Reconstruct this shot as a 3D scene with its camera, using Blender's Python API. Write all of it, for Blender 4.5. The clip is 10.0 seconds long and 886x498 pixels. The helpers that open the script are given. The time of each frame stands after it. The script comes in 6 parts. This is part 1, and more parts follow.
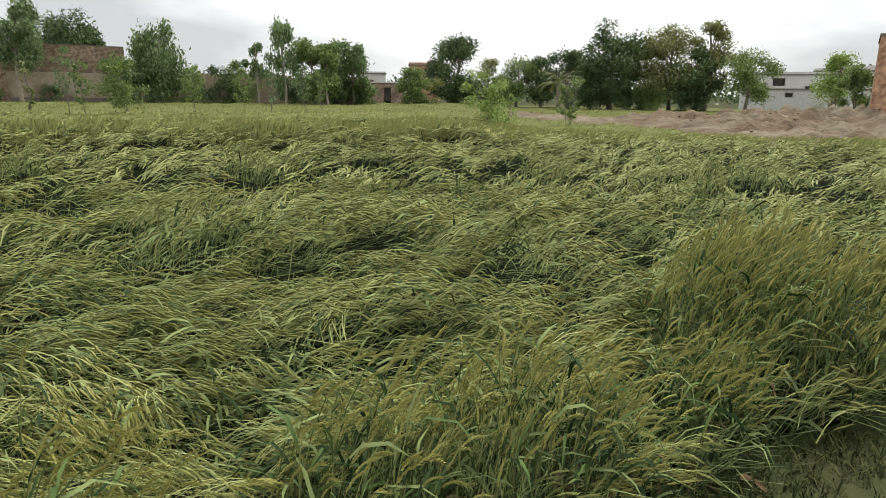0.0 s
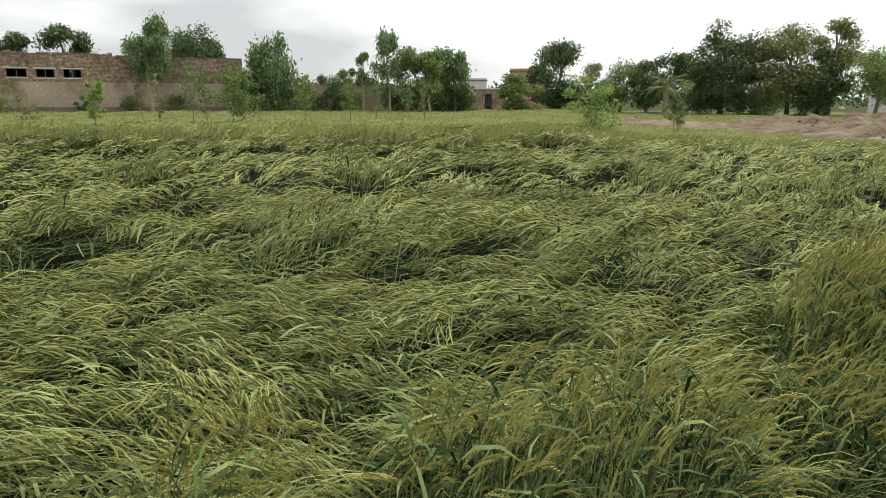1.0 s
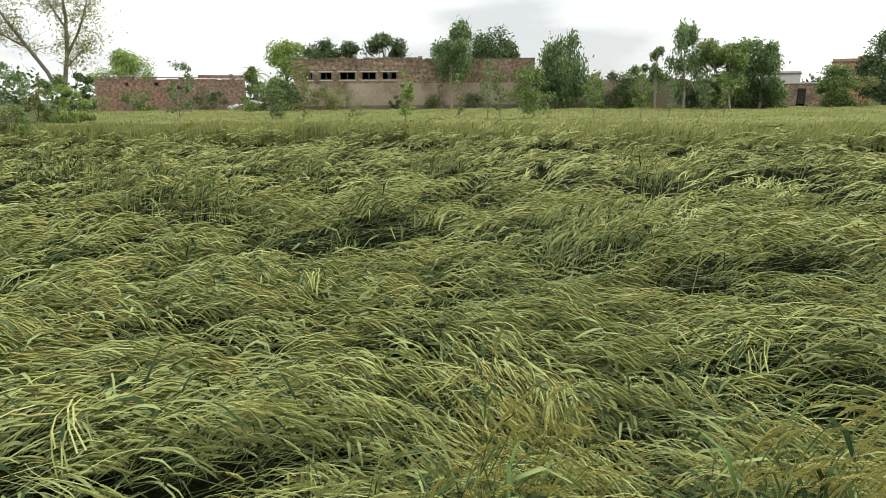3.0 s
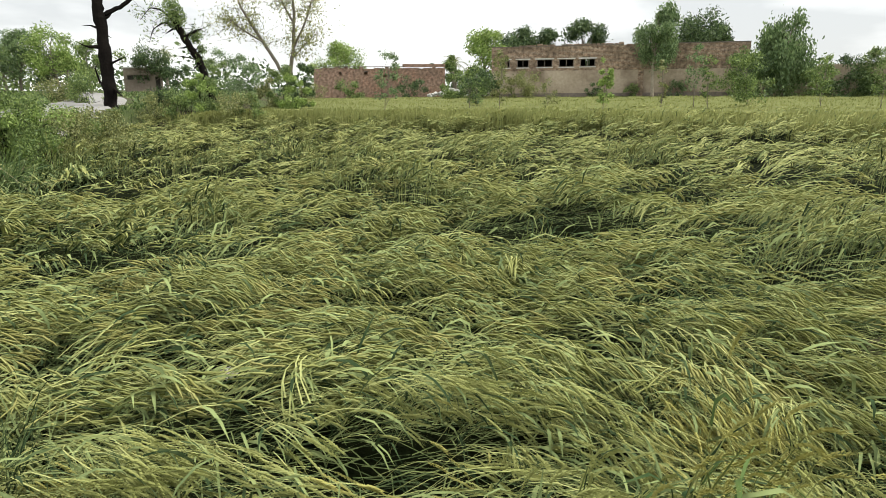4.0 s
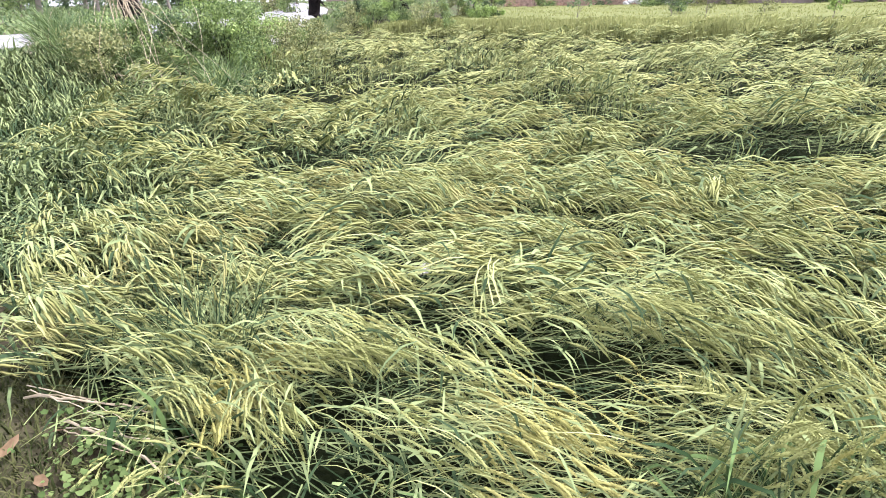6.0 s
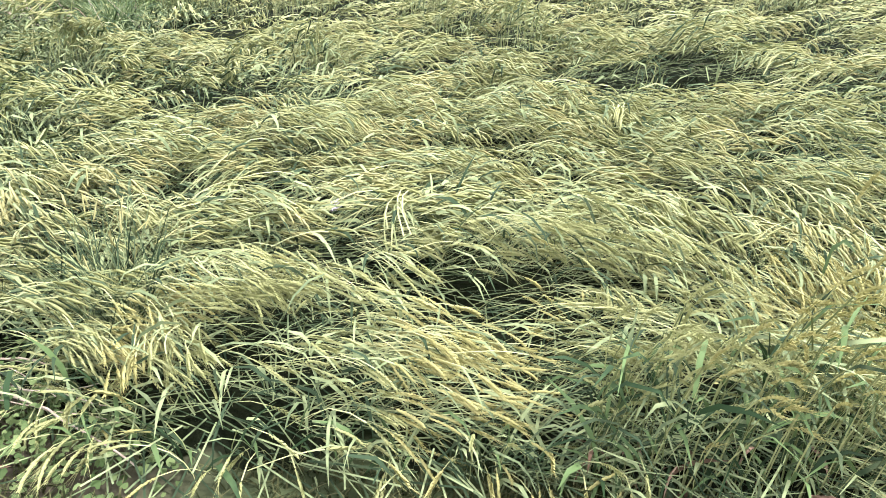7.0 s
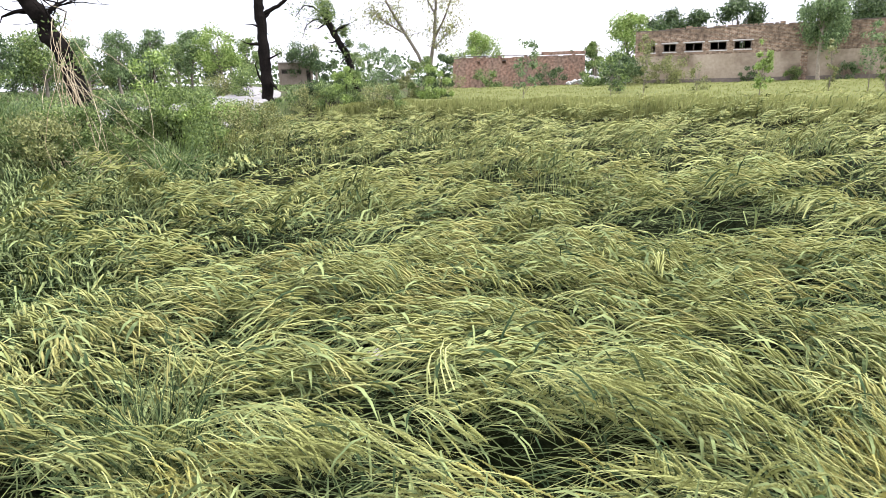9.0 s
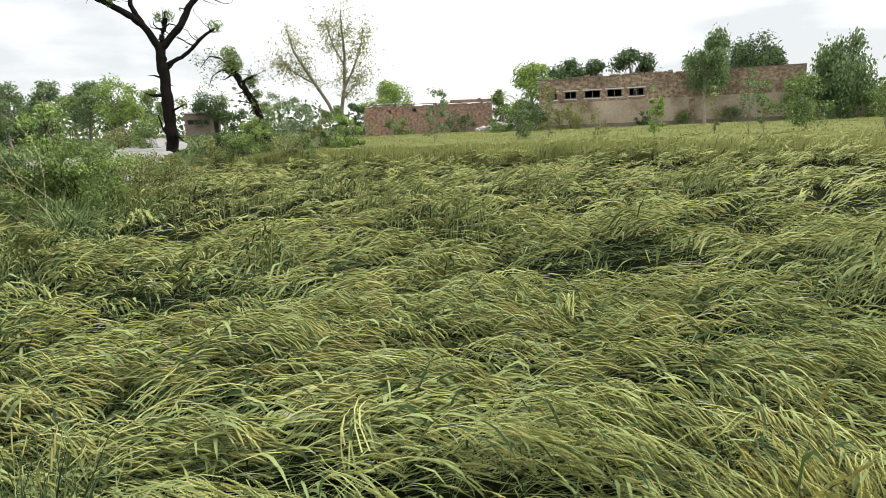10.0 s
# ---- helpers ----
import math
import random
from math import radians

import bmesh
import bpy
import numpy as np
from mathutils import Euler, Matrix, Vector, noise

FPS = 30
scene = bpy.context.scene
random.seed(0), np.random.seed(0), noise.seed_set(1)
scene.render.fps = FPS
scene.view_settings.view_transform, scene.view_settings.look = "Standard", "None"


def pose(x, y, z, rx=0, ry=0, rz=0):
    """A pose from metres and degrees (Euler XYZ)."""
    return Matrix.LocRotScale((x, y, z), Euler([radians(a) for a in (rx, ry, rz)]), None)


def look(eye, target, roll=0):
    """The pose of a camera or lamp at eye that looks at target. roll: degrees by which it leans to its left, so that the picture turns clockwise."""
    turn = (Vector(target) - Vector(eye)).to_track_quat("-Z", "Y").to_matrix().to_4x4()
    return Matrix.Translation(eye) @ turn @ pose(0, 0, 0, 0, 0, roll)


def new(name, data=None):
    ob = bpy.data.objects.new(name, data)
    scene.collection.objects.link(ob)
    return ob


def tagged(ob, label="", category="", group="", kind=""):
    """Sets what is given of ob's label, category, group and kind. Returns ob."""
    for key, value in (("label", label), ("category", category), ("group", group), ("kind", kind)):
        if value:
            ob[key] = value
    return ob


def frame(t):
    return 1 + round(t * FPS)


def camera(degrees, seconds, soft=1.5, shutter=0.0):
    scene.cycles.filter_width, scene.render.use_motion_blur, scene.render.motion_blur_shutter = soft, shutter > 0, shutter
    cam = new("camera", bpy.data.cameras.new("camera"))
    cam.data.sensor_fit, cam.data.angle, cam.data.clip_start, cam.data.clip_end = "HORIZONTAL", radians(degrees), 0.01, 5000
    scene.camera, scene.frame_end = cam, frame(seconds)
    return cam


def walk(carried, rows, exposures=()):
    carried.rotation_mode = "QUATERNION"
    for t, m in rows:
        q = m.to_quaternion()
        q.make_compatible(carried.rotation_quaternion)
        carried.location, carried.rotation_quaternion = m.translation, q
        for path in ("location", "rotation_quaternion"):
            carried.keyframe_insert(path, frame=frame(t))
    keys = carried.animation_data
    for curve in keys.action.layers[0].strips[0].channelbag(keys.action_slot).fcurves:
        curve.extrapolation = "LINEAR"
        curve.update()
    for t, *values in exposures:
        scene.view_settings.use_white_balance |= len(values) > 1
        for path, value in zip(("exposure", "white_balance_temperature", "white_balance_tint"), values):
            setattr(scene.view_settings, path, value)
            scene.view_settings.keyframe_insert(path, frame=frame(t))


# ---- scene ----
cam = camera(68.5, 10.0, soft=0.5)
PATH = [
    (0, (0.0, 0.001, 1.543), (0.0, 1.946, 1.076), 0.7),
    (0.5, (-0.031, -0.007, 1.542), (-0.197, 1.935, 1.094), 0.3),
    (1, (-0.06, -0.022, 1.544), (-0.355, 1.904, 1.093), 0.1),
    (1.5, (-0.093, -0.044, 1.546), (-0.554, 1.85, 1.096), -0.5),
    (2, (-0.125, -0.07, 1.554), (-0.744, 1.778, 1.102), -0.8),
    (2.2, (-0.139, -0.073, 1.55), (-0.824, 1.751, 1.099), -1.1),
    (3.3, (-0.266, 0.05, 1.517), (-1.464, 1.583, 1.052), -0.7),
    (3.5, (-0.282, 0.043, 1.5), (-1.559, 1.508, 1.029), -1.2),
    (4, (-0.332, -0.015, 1.515), (-1.809, 1.244, 1.03), -0.6),
    (4.5, (-0.383, -0.063, 1.516), (-2.032, 0.944, 1.0), -1.7),
    (5, (-0.412, -0.095, 1.515), (-2.127, 0.759, 0.942), -1.8),
    (5.2, (-0.415, -0.102, 1.512), (-2.151, 0.708, 0.938), -1.6),
    (6.3, (-0.353, -0.088, 1.473), (-2.016, 0.692, 0.683), -1.2),
    (6.5, (-0.349, -0.086, 1.467), (-1.983, 0.716, 0.639), -1.0),
    (7, (-0.33, -0.053, 1.454), (-1.854, 0.885, 0.561), -0.9),
    (7.5, (-0.308, -0.012, 1.454), (-1.705, 1.114, 0.57), -0.5),
    (8, (-0.319, -0.014, 1.476), (-1.75, 1.165, 0.729), 0.2),
    (8.5, (-0.348, -0.059, 1.501), (-2.017, 0.85, 0.88), -1.3),
    (9, (-0.365, -0.061, 1.526), (-2.065, 0.861, 1.018), -1.8),
    (9.5, (-0.38, -0.044, 1.537), (-2.03, 0.999, 1.104), -2.5),
    (10, (-0.377, -0.013, 1.548), (-1.965, 1.141, 1.166), -2.6),
]
EXPOSURES = [(0.0, 0.17, 6500, 10), (2.0, 0.21, 6600, 9), (3.5, 0.45, 6600, 9), (4.5, 0.50, 6450, 11), (5.0, 0.82, 6250, 16), (5.3, 1.12, 6100, 19), (6.0, 1.50, 5750, 27), (6.5, 1.62, 5650, 31), (8.0, 1.70, 5600, 33), (8.5, 1.72, 5700, 30), (8.8, 1.38, 5850, 25), (9.0, 1.10, 6050, 20), (9.4, 0.63, 6450, 11), (10.0, 0.52, 6500, 10)]
walk(cam, [(t, look(eye, target, roll)) for t, eye, target, roll in PATH], EXPOSURES)

# ---- sky and sun ----
SUN_UP, SUN_FROM = 58.0, 34.0
world = bpy.data.worlds.new("overcast_sky")
scene.world = world
world.use_nodes = True
wn, wl = world.node_tree.nodes, world.node_tree.links
wn.clear()
w_out, w_bg = wn.new("ShaderNodeOutputWorld"), wn.new("ShaderNodeBackground")
w_sky = wn.new("ShaderNodeTexSky")
w_sky.sky_type, w_sky.sun_disc = "NISHITA", False
w_sky.sun_elevation, w_sky.sun_rotation = radians(SUN_UP), radians(SUN_FROM)
w_co, w_map, w_n1, w_n2 = (wn.new(k) for k in ("ShaderNodeTexCoord", "ShaderNodeMapping", "ShaderNodeTexNoise", "ShaderNodeTexNoise"))
w_map.inputs["Scale"].default_value = (1.0, 1.0, 3.4)
w_map.inputs["Rotation"].default_value = (0.0, 0.0, radians(-26))
w_map.inputs["Location"].default_value = (1.9, 0.4, 0.2)
w_n1.inputs["Scale"].default_value, w_n1.inputs["Detail"].default_value, w_n1.inputs["Roughness"].default_value = 1.5, 6.0, 0.48
w_n2.inputs["Scale"].default_value, w_n2.inputs["Detail"].default_value = 6.0, 5.0
w_add, w_ramp = wn.new("ShaderNodeMix"), wn.new("ShaderNodeValToRGB")
w_add.data_type, w_add.inputs[0].default_value = "FLOAT", 0.12
w_ramp.color_ramp.elements[0].position, w_ramp.color_ramp.elements[0].color = 0.375, (0.62, 0.64, 0.65, 1)
w_ramp.color_ramp.elements[1].position, w_ramp.color_ramp.elements[1].color = 0.535, (1.10, 1.11, 1.10, 1)
w_dim, w_mix = wn.new("ShaderNodeMix"), wn.new("ShaderNodeMix")
w_dim.data_type, w_dim.blend_type, w_dim.inputs[0].default_value = "RGBA", "MULTIPLY", 1.0
w_dim.inputs[7].default_value = (0.09, 0.09, 0.09, 1)
w_mix.data_type, w_mix.inputs[0].default_value = "RGBA", 0.9
wl.new(w_co.outputs["Generated"], w_map.inputs["Vector"])
wl.new(w_map.outputs["Vector"], w_n1.inputs["Vector"])
wl.new(w_map.outputs["Vector"], w_n2.inputs["Vector"])
wl.new(w_n1.outputs["Fac"], w_add.inputs[2])
wl.new(w_n2.outputs["Fac"], w_add.inputs[3])
w_dot, w_side, w_lift = wn.new("ShaderNodeVectorMath"), wn.new("ShaderNodeMath"), wn.new("ShaderNodeMath")
w_dot.operation, w_dot.inputs[1].default_value = "DOT_PRODUCT", (-0.5, 0.86, 0.0)
w_side.operation, w_side.inputs[1].default_value = "MULTIPLY_ADD", -0.14
w_lift.operation, w_lift.inputs[1].default_value = "ADD", 0.1
wl.new(w_co.outputs["Generated"], w_dot.inputs[0])
wl.new(w_dot.outputs["Value"], w_side.inputs[0])
wl.new(w_add.outputs[0], w_lift.inputs[0])
wl.new(w_lift.outputs[0], w_side.inputs[2])
wl.new(w_side.outputs[0], w_ramp.inputs["Fac"])
wl.new(w_sky.outputs["Color"], w_dim.inputs[6])
wl.new(w_dim.outputs[2], w_mix.inputs[6])
wl.new(w_ramp.outputs["Color"], w_mix.inputs[7])
wl.new(w_mix.outputs[2], w_bg.inputs["Color"])
w_bg.inputs["Strength"].default_value = 1.0
wl.new(w_bg.outputs["Background"], w_out.inputs["Surface"])

sun = new("sun", bpy.data.lights.new("sun", "SUN"))
sun.data.energy, sun.data.angle, sun.data.color = 3.3, radians(10), (1.0, 0.96, 0.88)
_su, _sf = radians(SUN_UP), radians(SUN_FROM)
sun.matrix_world = look((30 * math.sin(_sf) * math.cos(_su), 30 * math.cos(_sf) * math.cos(_su), 30 * math.sin(_su)), (0, 0, 0))

# ---- materials ----


def material(name, dark, light, rough=0.7, grain=20.0, broad=1.0, bump=0.2, island=0.0, soft=0.0, third=None, gloss=0.3, rim=0.02):
    """Two-colour surface varied by fine grain, broad patches and piece by piece; soft: share of light let through; third: a patch colour."""
    m = bpy.data.materials.new(name)
    m.use_nodes = True
    n, l = m.node_tree.nodes, m.node_tree.links
    b, out = n["Principled BSDF"], n["Material Output"]
    co = n.new("ShaderNodeTexCoord")
    fine, wide = n.new("ShaderNodeTexNoise"), n.new("ShaderNodeTexNoise")
    fine.inputs["Scale"].default_value, fine.inputs["Detail"].default_value = grain, 5.0
    wide.inputs["Scale"].default_value, wide.inputs["Detail"].default_value = broad, 3.0
    for t in (fine, wide):
        l.new(co.outputs["Object"], t.inputs["Vector"])
    add = n.new("ShaderNodeMath")
    add.operation = "MULTIPLY_ADD"
    add.inputs[1].default_value = 0.5
    l.new(fine.outputs["Fac"], add.inputs[0])
    half = n.new("ShaderNodeMath")
    half.operation, half.inputs[1].default_value = "MULTIPLY", 0.5
    l.new(wide.outputs["Fac"], half.inputs[0])
    l.new(half.outputs[0], add.inputs[2])
    fac = add.outputs[0]
    if island:
        geo, isl, tot = n.new("ShaderNodeNewGeometry"), n.new("ShaderNodeMath"), n.new("ShaderNodeMath")
        sub = n.new("ShaderNodeMath")
        sub.operation, sub.inputs[1].default_value = "SUBTRACT", 0.5
        l.new(geo.outputs["Random Per Island"], sub.inputs[0])
        isl.operation, isl.inputs[1].default_value = "MULTIPLY", island
        l.new(sub.outputs[0], isl.inputs[0])
        tot.operation = "ADD"
        l.new(fac, tot.inputs[0])
        l.new(isl.outputs[0], tot.inputs[1])
        fac = tot.outputs[0]
    ramp = n.new("ShaderNodeValToRGB")
    ramp.color_ramp.elements[0].position, ramp.color_ramp.elements[0].color = 0.3, (*dark, 1)
    ramp.color_ramp.elements[1].position, ramp.color_ramp.elements[1].color = 0.7, (*light, 1)
    l.new(fac, ramp.inputs["Fac"])
    col = ramp.outputs["Color"]
    if third:
        patch, step, mix = n.new("ShaderNodeTexNoise"), n.new("ShaderNodeValToRGB"), n.new("ShaderNodeMix")
        patch.inputs["Scale"].default_value, patch.inputs["Detail"].default_value = third[1], 4.0
        l.new(co.outputs["Object"], patch.inputs["Vector"])
        step.color_ramp.elements[0].position, step.color_ramp.elements[1].position = third[2], third[2] + 0.14
        l.new(patch.outputs["Fac"], step.inputs["Fac"])
        mix.data_type = "RGBA"
        mix.inputs[7].default_value = (*third[0], 1)
        l.new(step.outputs["Color"], mix.inputs[0])
        l.new(col, mix.inputs[6])
        col = mix.outputs[2]
    l.new(col, b.inputs["Base Color"])
    b.inputs["Roughness"].default_value = rough
    b.inputs["Specular IOR Level"].default_value = gloss
    if bump:
        bp = n.new("ShaderNodeBump")
        bp.inputs["Strength"].default_value, bp.inputs["Distance"].default_value = bump, rim
        l.new(fine.outputs["Fac"], bp.inputs["Height"])
        l.new(bp.outputs["Normal"], b.inputs["Normal"])
    if soft:
        tr, mx = n.new("ShaderNodeBsdfTranslucent"), n.new("ShaderNodeMixShader")
        l.new(col, tr.inputs["Color"])
        mx.inputs[0].default_value = soft
        l.new(b.outputs["BSDF"], mx.inputs[1])
        l.new(tr.outputs["BSDF"], mx.inputs[2])
        l.new(mx.outputs["Shader"], out.inputs["Surface"])
    return m


def brickwork(name, one, two, mortar, stain, rough=0.9):
    """Brick courses in the wall's own frame (x along, z up), with broad stains and mottling."""
    m = bpy.data.materials.new(name)
    m.use_nodes = True
    n, l = m.node_tree.nodes, m.node_tree.links
    b = n["Principled BSDF"]
    co, sep, com, br = (n.new(k) for k in ("ShaderNodeTexCoord", "ShaderNodeSeparateXYZ", "ShaderNodeCombineXYZ", "ShaderNodeTexBrick"))
    l.new(co.outputs["Object"], sep.inputs[0])
    s = n.new("ShaderNodeMath")
    s.operation = "ADD"
    l.new(sep.outputs["X"], s.inputs[0])
    l.new(sep.outputs["Y"], s.inputs[1])
    l.new(s.outputs[0], com.inputs["X"])
    l.new(sep.outputs["Z"], com.inputs["Y"])
    l.new(com.outputs[0], br.inputs["Vector"])
    br.inputs["Color1"].default_value, br.inputs["Color2"].default_value, br.inputs["Mortar"].default_value = (*one, 1), (*two, 1), (*mortar, 1)
    br.inputs["Scale"].default_value, br.inputs["Brick Width"].default_value, br.inputs["Row Height"].default_value = 1.0, 0.24, 0.085
    br.inputs["Mortar Size"].default_value = 0.012
    ns, nb = n.new("ShaderNodeTexNoise"), n.new("ShaderNodeTexNoise")
    ns.inputs["Scale"].default_value, ns.inputs["Detail"].default_value = 0.9, 6.0
    nb.inputs["Scale"].default_value, nb.inputs["Detail"].default_value = 4.5, 8.0
    l.new(co.outputs["Object"], ns.inputs["Vector"])
    l.new(co.outputs["Object"], nb.inputs["Vector"])
    r = n.new("ShaderNodeValToRGB")
    r.color_ramp.elements[0].position, r.color_ramp.elements[1].position = 0.42, 0.66
    l.new(ns.outputs["Fac"], r.inputs["Fac"])
    mix = n.new("ShaderNodeMix")
    mix.data_type = "RGBA"
    mix.inputs[7].default_value = (*stain, 1)
    l.new(r.outputs["Color"], mix.inputs[0])
    l.new(br.outputs["Color"], mix.inputs[6])
    blot, mul = n.new("ShaderNodeMix"), n.new("ShaderNodeValToRGB")
    mul.color_ramp.elements[0].color, mul.color_ramp.elements[1].color = (0.42, 0.4, 0.38, 1), (1.45, 1.42, 1.38, 1)
    mul.color_ramp.elements[0].position, mul.color_ramp.elements[1].position = 0.3, 0.7
    l.new(nb.outputs["Fac"], mul.inputs["Fac"])
    blot.data_type, blot.blend_type, blot.inputs[0].default_value = "RGBA", "MULTIPLY", 1.0
    l.new(mix.outputs[2], blot.inputs[6])
    l.new(mul.outputs["Color"], blot.inputs[7])
    l.new(blot.outputs[2], b.inputs["Base Color"])
    bp = n.new("ShaderNodeBump")
    bp.inputs["Strength"].default_value, bp.inputs["Distance"].default_value = 0.6, 0.02
    l.new(br.outputs["Fac"], bp.inputs["Height"])
    bp.invert = True
    l.new(bp.outputs["Normal"], b.inputs["Normal"])
    b.inputs["Roughness"].default_value = rough
    return m


M_EAR = material("wheat_ear", (0.208, 0.226, 0.074), (0.312, 0.327, 0.121), 0.75, 60, 2.5, 0.0, 0.4, 0.1, None, 0.05)
M_STEM = material("wheat_stem", (0.16, 0.188, 0.066), (0.34, 0.36, 0.14), 0.7, 30, 2.5, 0.0, 0.6, 0.04, None, 0.08)
M_EAR_GOLD = material("ripening_ear", (0.245, 0.242, 0.08), (0.34, 0.332, 0.128), 0.75, 60, 2.5, 0.0, 0.4, 0.1, None, 0.05)
M_EAR_FINE = material("wheat_ear_spikelets", (0.21, 0.23, 0.07), (0.335, 0.352, 0.132), 0.75, 12, 2.5, 0.0, 0.1, 0.12, None, 0.06)
M_EAR_GOLD_FINE = material("ripening_ear_spikelets", (0.255, 0.25, 0.068), (0.385, 0.37, 0.13), 0.75, 12, 2.5, 0.0, 0.12, 0.12, None, 0.06)
M_STALK = material("upright_wheat_stalk", (0.11, 0.135, 0.042), (0.27, 0.29, 0.105), 0.6, 30, 2.5, 0.0, 0.7, 0.08, None, 0.1)
M_LEAF = material("wheat_leaf", (0.034, 0.056, 0.024), (0.225, 0.276, 0.112), 0.7, 20, 0.9, 0.0, 0.8, 0.08, None, 0.03)
M_BLADE = material("fresh_wheat_blade", (0.022, 0.045, 0.014), (0.095, 0.15, 0.045), 0.65, 20, 0.9, 0.0, 0.8, 0.08, None, 0.08)
# near-black: the shade between fallen stems is put into this colour
M_GAP_SHADE = material("painted_gap_shade", (0.003, 0.005, 0.002), (0.014, 0.018, 0.007), 0.95, 45, 2.0, 0.6, 0.0, 0.0, None, 0.02, 0.04)
M_CROP = material("standing_wheat", (0.20, 0.222, 0.078), (0.305, 0.32, 0.12), 0.8, 8, 0.15, 0.0, 0.3, 0.45, None, 0.05)
# half as bright as the blades: shade among the stalks is in the colour
M_CROP_SHEET = material("shade_toned_wheat_sheet", (0.095, 0.108, 0.038), (0.16, 0.172, 0.064), 0.95, 9, 0.25, 0.4, 0.0, 0.0, None, 0.03, 0.05)
M_GROUND = material("field_earth", (0.03, 0.029, 0.015), (0.09, 0.074, 0.044), 0.95, 6, 0.15, 0.5, 0.0, 0.0, ((0.056, 0.074, 0.028), 0.35, 0.42), 0.06, 0.05)
M_SOIL = material("dug_soil", (0.10, 0.078, 0.052), (0.27, 0.23, 0.17), 0.95, 2.2, 0.35, 1.0, 0.0, 0.0, ((0.15, 0.112, 0.076), 0.48, 0.45), 0.05, 0.25)
M_ROAD = material("dusty_road", (0.19, 0.188, 0.18), (0.31, 0.305, 0.295), 0.95, 8, 0.6, 0.3, gloss=0.05)
M_GRASS = material("bank_grass", (0.055, 0.10, 0.03), (0.19, 0.25, 0.085), 0.6, 15, 0.4, 0.0, 0.8, 0.25)
M_GRASS_DARK = material("path_turf", (0.026, 0.034, 0.01), (0.09, 0.095, 0.034), 0.7, 15, 0.8, 0.0, 0.8, 0.15, None, 0.06)
M_DRY = material("dry_cane", (0.24, 0.19, 0.11), (0.42, 0.36, 0.24), 0.8, 40, 2, 0.0, 0.6)
M_DEADLEAF = material("dead_leaf", (0.085, 0.055, 0.028), (0.22, 0.155, 0.09), 0.85, 30, 3, 0.2, 0.5, gloss=0.05)
M_BARK = material("grey_bark", (0.10, 0.085, 0.065), (0.26, 0.23, 0.185), 0.9, 14, 2, 0.8)
M_BARK_DARK = material("near_black_bark", (0.004, 0.004, 0.004), (0.018, 0.015, 0.013), 0.95, 14, 2, 0.9, gloss=0.03)
M_BARK_PALE = material("pale_bark", (0.20, 0.17, 0.13), (0.40, 0.35, 0.28), 0.85, 10, 2, 0.5)
M_LF_DARK = material("dark_foliage", (0.031, 0.063, 0.022), (0.119, 0.175, 0.063), 0.5, 1.5, 0.5, 0.0, 0.7, 0.2)
M_LF_MID = material("mid_foliage", (0.074, 0.121, 0.035), (0.243, 0.324, 0.101), 0.5, 1.5, 0.5, 0.0, 0.7, 0.3)
M_LF_EUC = material("eucalypt_foliage", (0.078, 0.130, 0.049), (0.234, 0.325, 0.143), 0.5, 1.5, 0.5, 0.0, 0.7, 0.3)
M_LF_LIGHT = material("fresh_foliage", (0.131, 0.206, 0.044), (0.350, 0.463, 0.138), 0.5, 1.5, 0.5, 0.0, 0.7, 0.35)
M_LF_YELLOW = material("yellow_spring_foliage", (0.172, 0.196, 0.057), (0.391, 0.402, 0.149), 0.5, 1.5, 0.5, 0.0, 0.7, 0.35)
M_LF_OLIVE = material("olive_foliage", (0.109, 0.131, 0.043), (0.290, 0.304, 0.116), 0.5, 1.5, 0.5, 0.0, 0.7, 0.25)
M_CREEP = material("creeper_leaf", (0.05, 0.085, 0.022), (0.14, 0.19, 0.06), 0.8, 20, 3, 0.0, 0.5, 0.2, gloss=0.1)
M_BRICK = brickwork("old_brick", (0.20, 0.13, 0.088), (0.36, 0.25, 0.175), (0.36, 0.31, 0.25), (0.17, 0.125, 0.09))
M_BRICK_RED = brickwork("red_brick", (0.21, 0.115, 0.076), (0.33, 0.19, 0.13), (0.31, 0.25, 0.2), (0.25, 0.175, 0.13))
M_BRICK_ORANGE = brickwork("orange_brick", (0.42, 0.21, 0.12), (0.5, 0.27, 0.16), (0.4, 0.3, 0.22), (0.42, 0.27, 0.18))
M_MUD = material("old_mud_wall", (0.17, 0.14, 0.11), (0.30, 0.25, 0.20), 0.95, 5, 0.5, 0.4)
M_PLASTER = material("mud_plaster", (0.28, 0.225, 0.165), (0.48, 0.405, 0.315), 0.95, 5, 0.5, 0.4, 0.0, 0.0, ((0.2, 0.155, 0.115), 0.45, 0.5), 0.1)
M_CEMENT = material("grey_cement", (0.42, 0.42, 0.395), (0.64, 0.63, 0.595), 0.9, 4, 0.4, 0.3)
M_COPING = material("dark_coping", (0.10, 0.085, 0.075), (0.24, 0.20, 0.17), 0.9, 6, 1, 0.3)
# near-black: the shade inside rooms, put into a colour
M_INSIDE_SHADE = material("painted_inside_shade", (0.03, 0.027, 0.024), (0.07, 0.06, 0.05), 0.95, 4, 1, 0.0)
M_PLASTIC = material("white_plastic", (0.22, 0.20, 0.18), (0.40, 0.38, 0.36), 0.6, 30, 5, 0.3)

# ---- mesh helpers ----
rng = np.random.default_rng(7)


def link(name, me, mats, parent=None, label=""):
    for m in mats:
        me.materials.append(m)
    ob = new(name, me)
    if parent:
        ob.parent = parent
    return tagged(ob, label)


